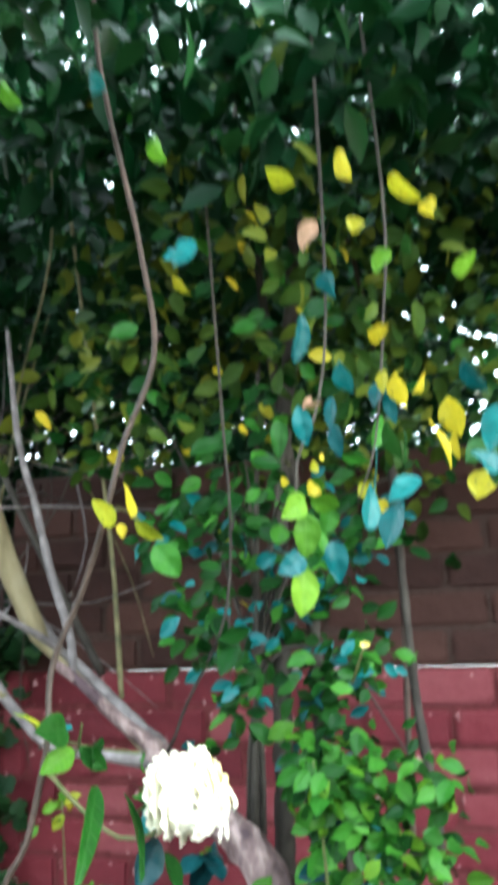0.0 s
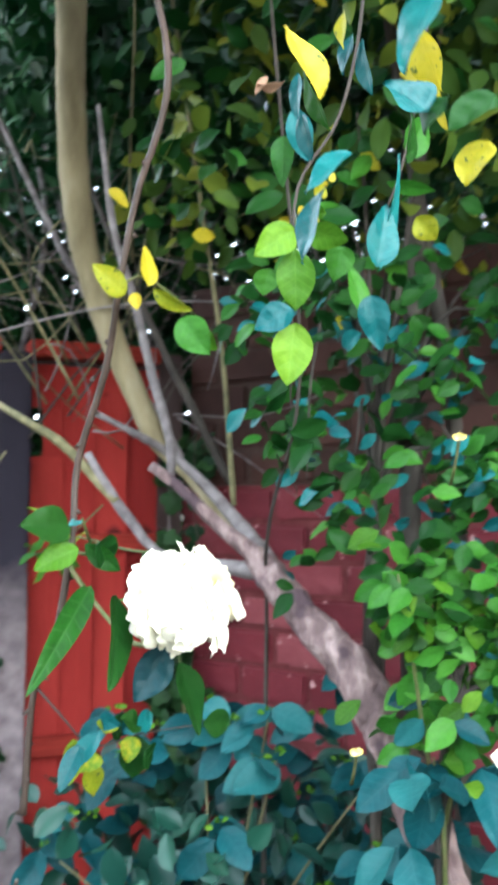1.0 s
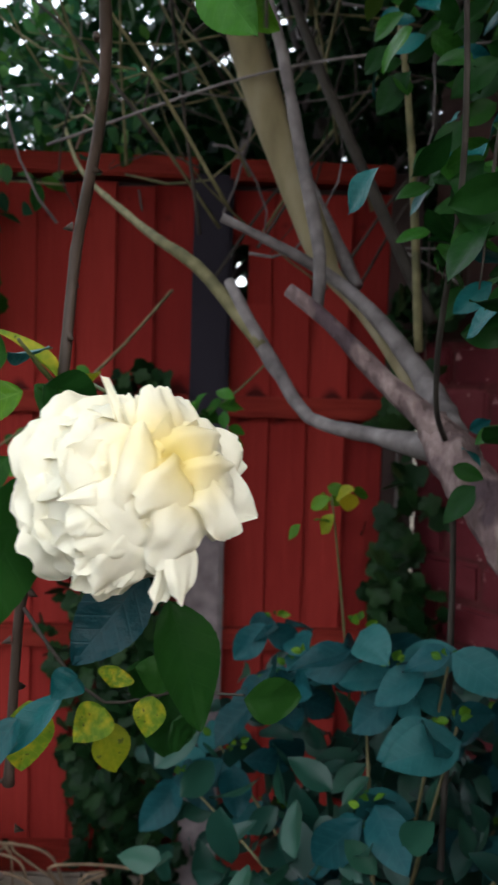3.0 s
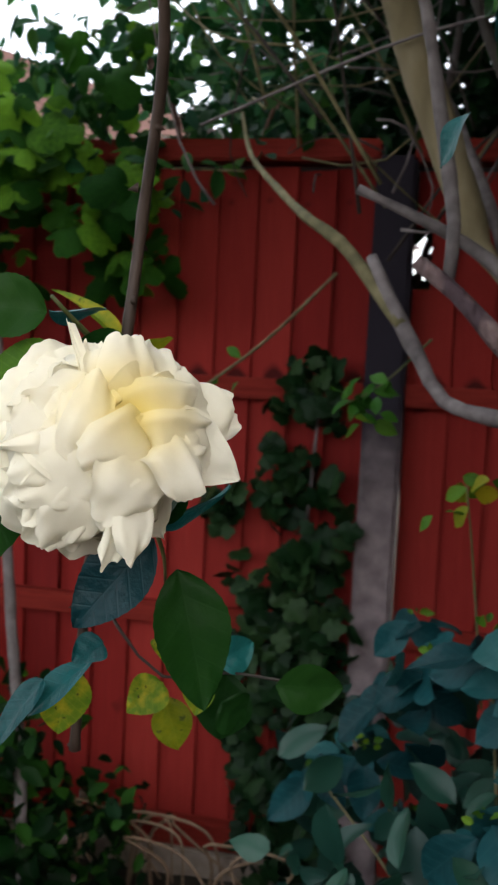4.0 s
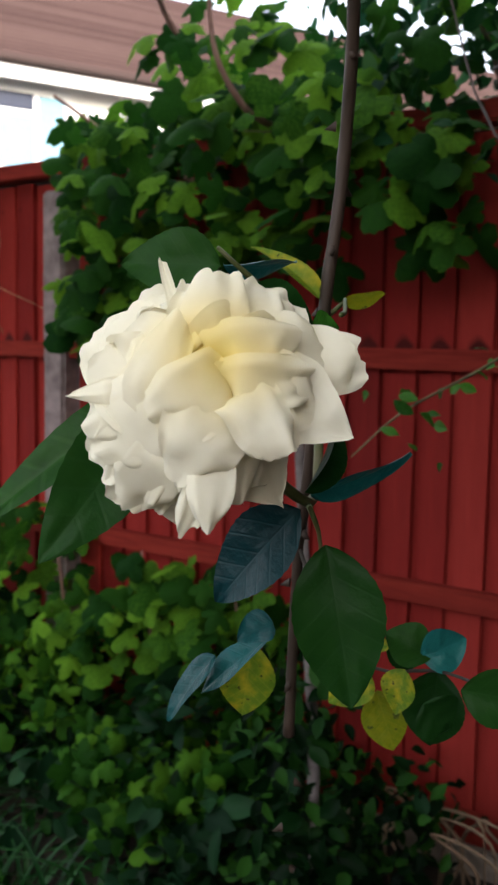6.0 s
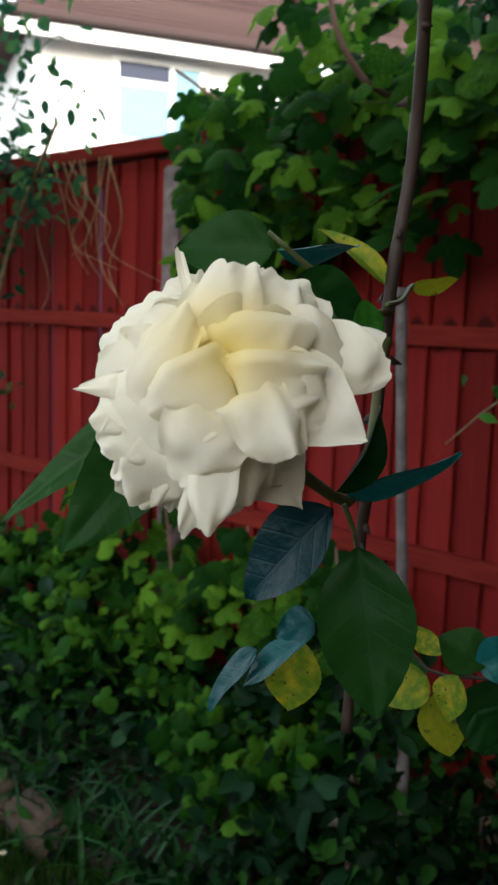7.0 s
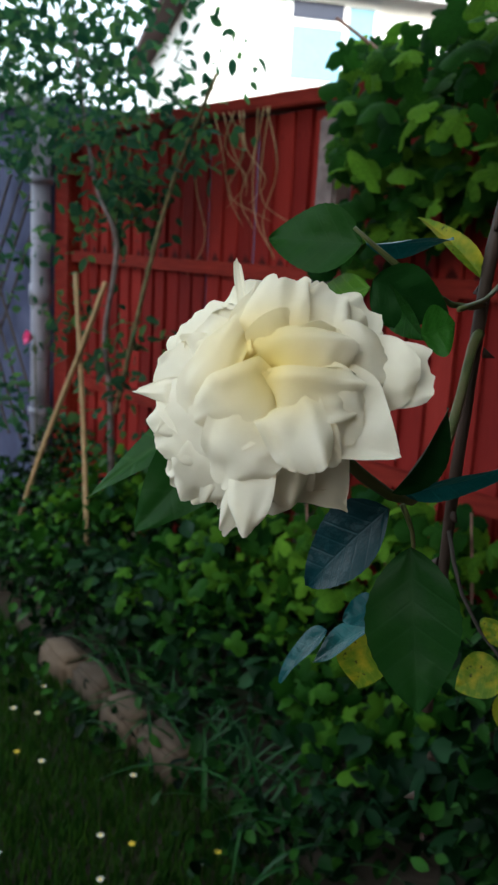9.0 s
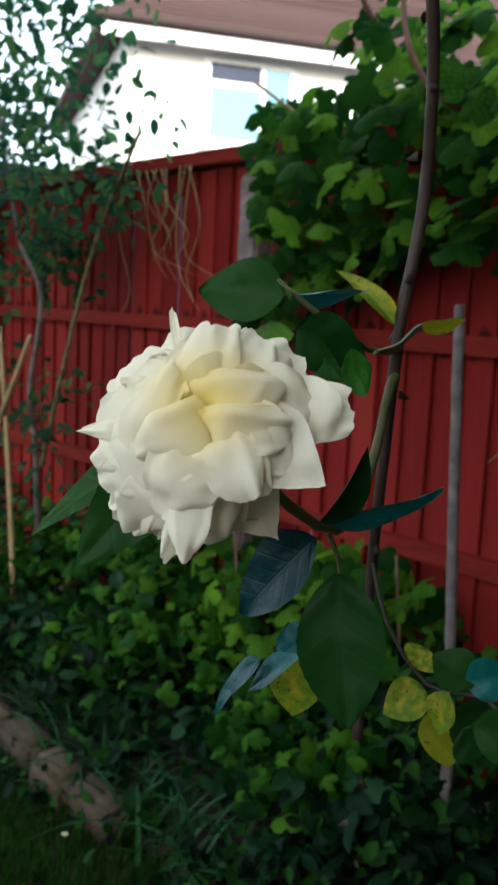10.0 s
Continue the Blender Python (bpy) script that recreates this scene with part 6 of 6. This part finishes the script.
# ---- the far left corner: shed, pipe, trellis, sticks, young tree ----
bm = box_bm(-6.0, -2.68, 1.62, 3.6, -0.4, 1.93, 0.01)
shed = part("shed", bm, shed_mat, None, "", False)
tagged(shed, "pale grey-blue rendered shed with a white roof edge", "shed")
part("fascia", box_bm(-6.1, -2.60, 1.54, 1.615, 1.90, 2.0, 0.01), white_paint, shed, "bright white roof edge", False)
pipe = thing("drainpipe", (-2.45, 1.55, GROUND), "grey plastic drainpipe on the shed wall", "pipe")
for name, z, depth, radius in (("pipe", 0.92, 2.2, 0.045), ("socket", 1.12, 0.10, 0.053), ("bracket", 0.55, 0.035, 0.056), ("bracket", 1.65, 0.035, 0.056)):
    bm = bmesh.new()
    bmesh.ops.create_cone(bm, cap_ends=True, segments=18, radius1=radius, radius2=radius, depth=depth, matrix=Matrix.Translation((0, 0, z)))
    part(name, bm, pipe_grey, pipe)
trel = thing("trellis", (-3.6, 1.56, 0.2), "dark diamond trellis on the shed wall", "trellis")
for k in range(9):
    for sgn in (1, -1):
        c = Vector((-4.2 + 0.16 * k, 1.575 + 0.006 * sgn, 0.9))
        bm = box_bm(-0.006, 0.006, -0.005, 0.005, -0.85, 0.85, 0.001)
        o = part("slat", bm, bark_dark, trel, "", False)
        o.matrix_basis = Matrix.Translation(-trel.location) @ Matrix.Translation(c) @ Matrix.Rotation(radians(38 * sgn), 4, "Y")
for k, pts in enumerate([[(-1.37, 1.27, -0.15, 0.011), (-1.444, 1.27, 0.60, 0.010), (-1.523, 1.27, 1.142, 0.009)], [(-2.05, 1.25, -0.05, 0.013), (-1.79, 1.25, 0.37, 0.012), (-1.40, 1.25, 0.90, 0.011), (-1.25, 1.25, 1.12, 0.010)]]):
    s = thing("garden_stick", pts[0][:3], "dry bamboo stick leaning by the fence", "stick", "garden sticks")
    o = tube("stick", pts, bamboo_mat, s, "", 8, 0.05, 0.03, k)
    o.matrix_basis = Matrix.Translation(-s.location)
vine = thing("dry_vine", (-1.1, 1.73, 1.75), "thin dry brown vine hanging on the fence panel", "vine")
r5 = np.random.default_rng(8)
for k in range(11):
    x = -1.35 + 0.04 * k + r5.normal(0, 0.02)
    n = r5.uniform(0.25, 0.62)
    o = tube("tendril", [(x, 1.735, 1.76, 0.0026), (x + r5.normal(0.03, 0.05), 1.735, 1.76 - n * 0.4, 0.0022), (x + r5.normal(0.06, 0.06), 1.74, 1.76 - n * 0.75, 0.0018), (x + r5.normal(0.1, 0.08), 1.74, 1.76 - n, 0.001)], bamboo_mat, vine, "", 5, 0.04, 0.05, k)
    o.matrix_basis = Matrix.Translation(-vine.location)
mass("young_tree", [(ovate_fine, cloud(2700, ((-2.7, -0.95), (1.1, 1.7), (1.50, 2.75)), 0.058, 91, lambda p: p[2] > 1.55 + 0.12 * noise.noise((p[0] * 3, 0, 2)) and p[2] < 2.6 - 0.5 * max(0, p[0] + 1.5), 9, 0.8), fol_privet, "oval leaves against the sky"), (ovate_fine, cloud(620, ((-2.4, -1.0), (1.25, 1.62), (0.35, 1.66)), 0.058, 92, lambda p: noise.noise((p[0] * 4, p[1] * 4, p[2] * 3)) > 0.02 and p[0] < -1.25 + 0.35 * noise.noise((p[2] * 3, 0, 7)), 9, 0.6), fol_privet, "lower leaves")], (-1.5, 1.4, GROUND), "young leafy tree beside the shed", "tree", [([(-1.46, 1.42, -0.2, 0.014), (-1.50, 1.42, 0.6, 0.012), (-1.52, 1.40, 0.91, 0.011), (-1.444, 1.40, 1.26, 0.010), (-1.63, 1.40, 1.50, 0.008), (-1.8, 1.4, 2.0, 0.006), (-1.9, 1.4, 2.5, 0.004)], bark_grey), ([(-1.46, 1.42, 0.6, 0.010), (-1.27, 1.5, 1.39, 0.009), (-0.97, 1.5, 1.83, 0.007)], bark_olive)])
pinkrose = thing("pink_flower", (-2.20, 1.40, 0.816), "small bright pink flower by the shed", "flower")
for k in range(9):
    a = k * 2.4
    V, F = leaf_geo(0.045, 0.04, 0.5, -0.5, 0.05, 0.6, 5, 4, 0, k)
    m, _ = basis((0, 0, 0), (math.cos(a), -0.6 + 0.3 * math.sin(a), math.sin(a)), (0, -1, 0.2))
    o = obj("petal", V, F, pink_mat, pinkrose, "", True)
    o.matrix_basis = m
o = tube("stalk", [(0.0, 0.02, -0.9, 0.004), (0.0, 0.02, -0.4, 0.003), (0, 0.01, 0, 0.003)], stem_green, pinkrose, "", 6)

# ---- small white blooms and buds among the leaves ----
def small_bloom(place, size, n, label):
    b = thing("rose_bud" if n < 6 else "small_bloom", place, label, "flower", "small white flowers")
    for k in range(n):
        a = k * 2.4
        le = radians(20 + 60 * k / n)
        d = Vector((math.cos(a) * math.cos(le), math.sin(a) * math.cos(le), math.sin(le)))
        m, _ = basis((0, 0, 0), d, Vector((-d.x, -d.y, 1.2)))
        V, F = petal_geo(size * 0.6, size * 0.55, 0.4, 0.3, 0.4, 90 + k, 8, 8)
        o = obj("petal", V, F, small_petal_mat, b, "", True)
        o.matrix_basis = Matrix.Rotation(radians(55), 4, Vector((0.8, -0.5, 0))) @ m
    o = tube("stalk", [(0, 0, 0, 0.002), (0.01, 0.02, -size, 0.002), (0.02, 0.05, -size * 3, 0.0025)], stem_green, b, "", 6)
    return b


small_bloom((1.70, -0.17, 1.005), 0.052, 9, "small white rose low among the leaves")
small_bloom((1.745, -0.005, 1.39), 0.020, 4, "closed greenish white rose bud")
small_bloom((1.60, 0.02, 0.98), 0.018, 4, "closed small white bud")

# ---- bricks last ----
brick_wall("wall_red_brick", WALL_AT, WALL_TURN, 2.6, -0.15, 1.365, 0.0, brick_red, mortar_mat, "low brick wall painted red, flaking", 3)
brick_wall("wall_brown_brick", WALL_AT, WALL_TURN, 2.6, 1.367, 2.02, 0.035, brick_brown, mortar_brown, "bare brown brick above the painted part of the wall", 4)
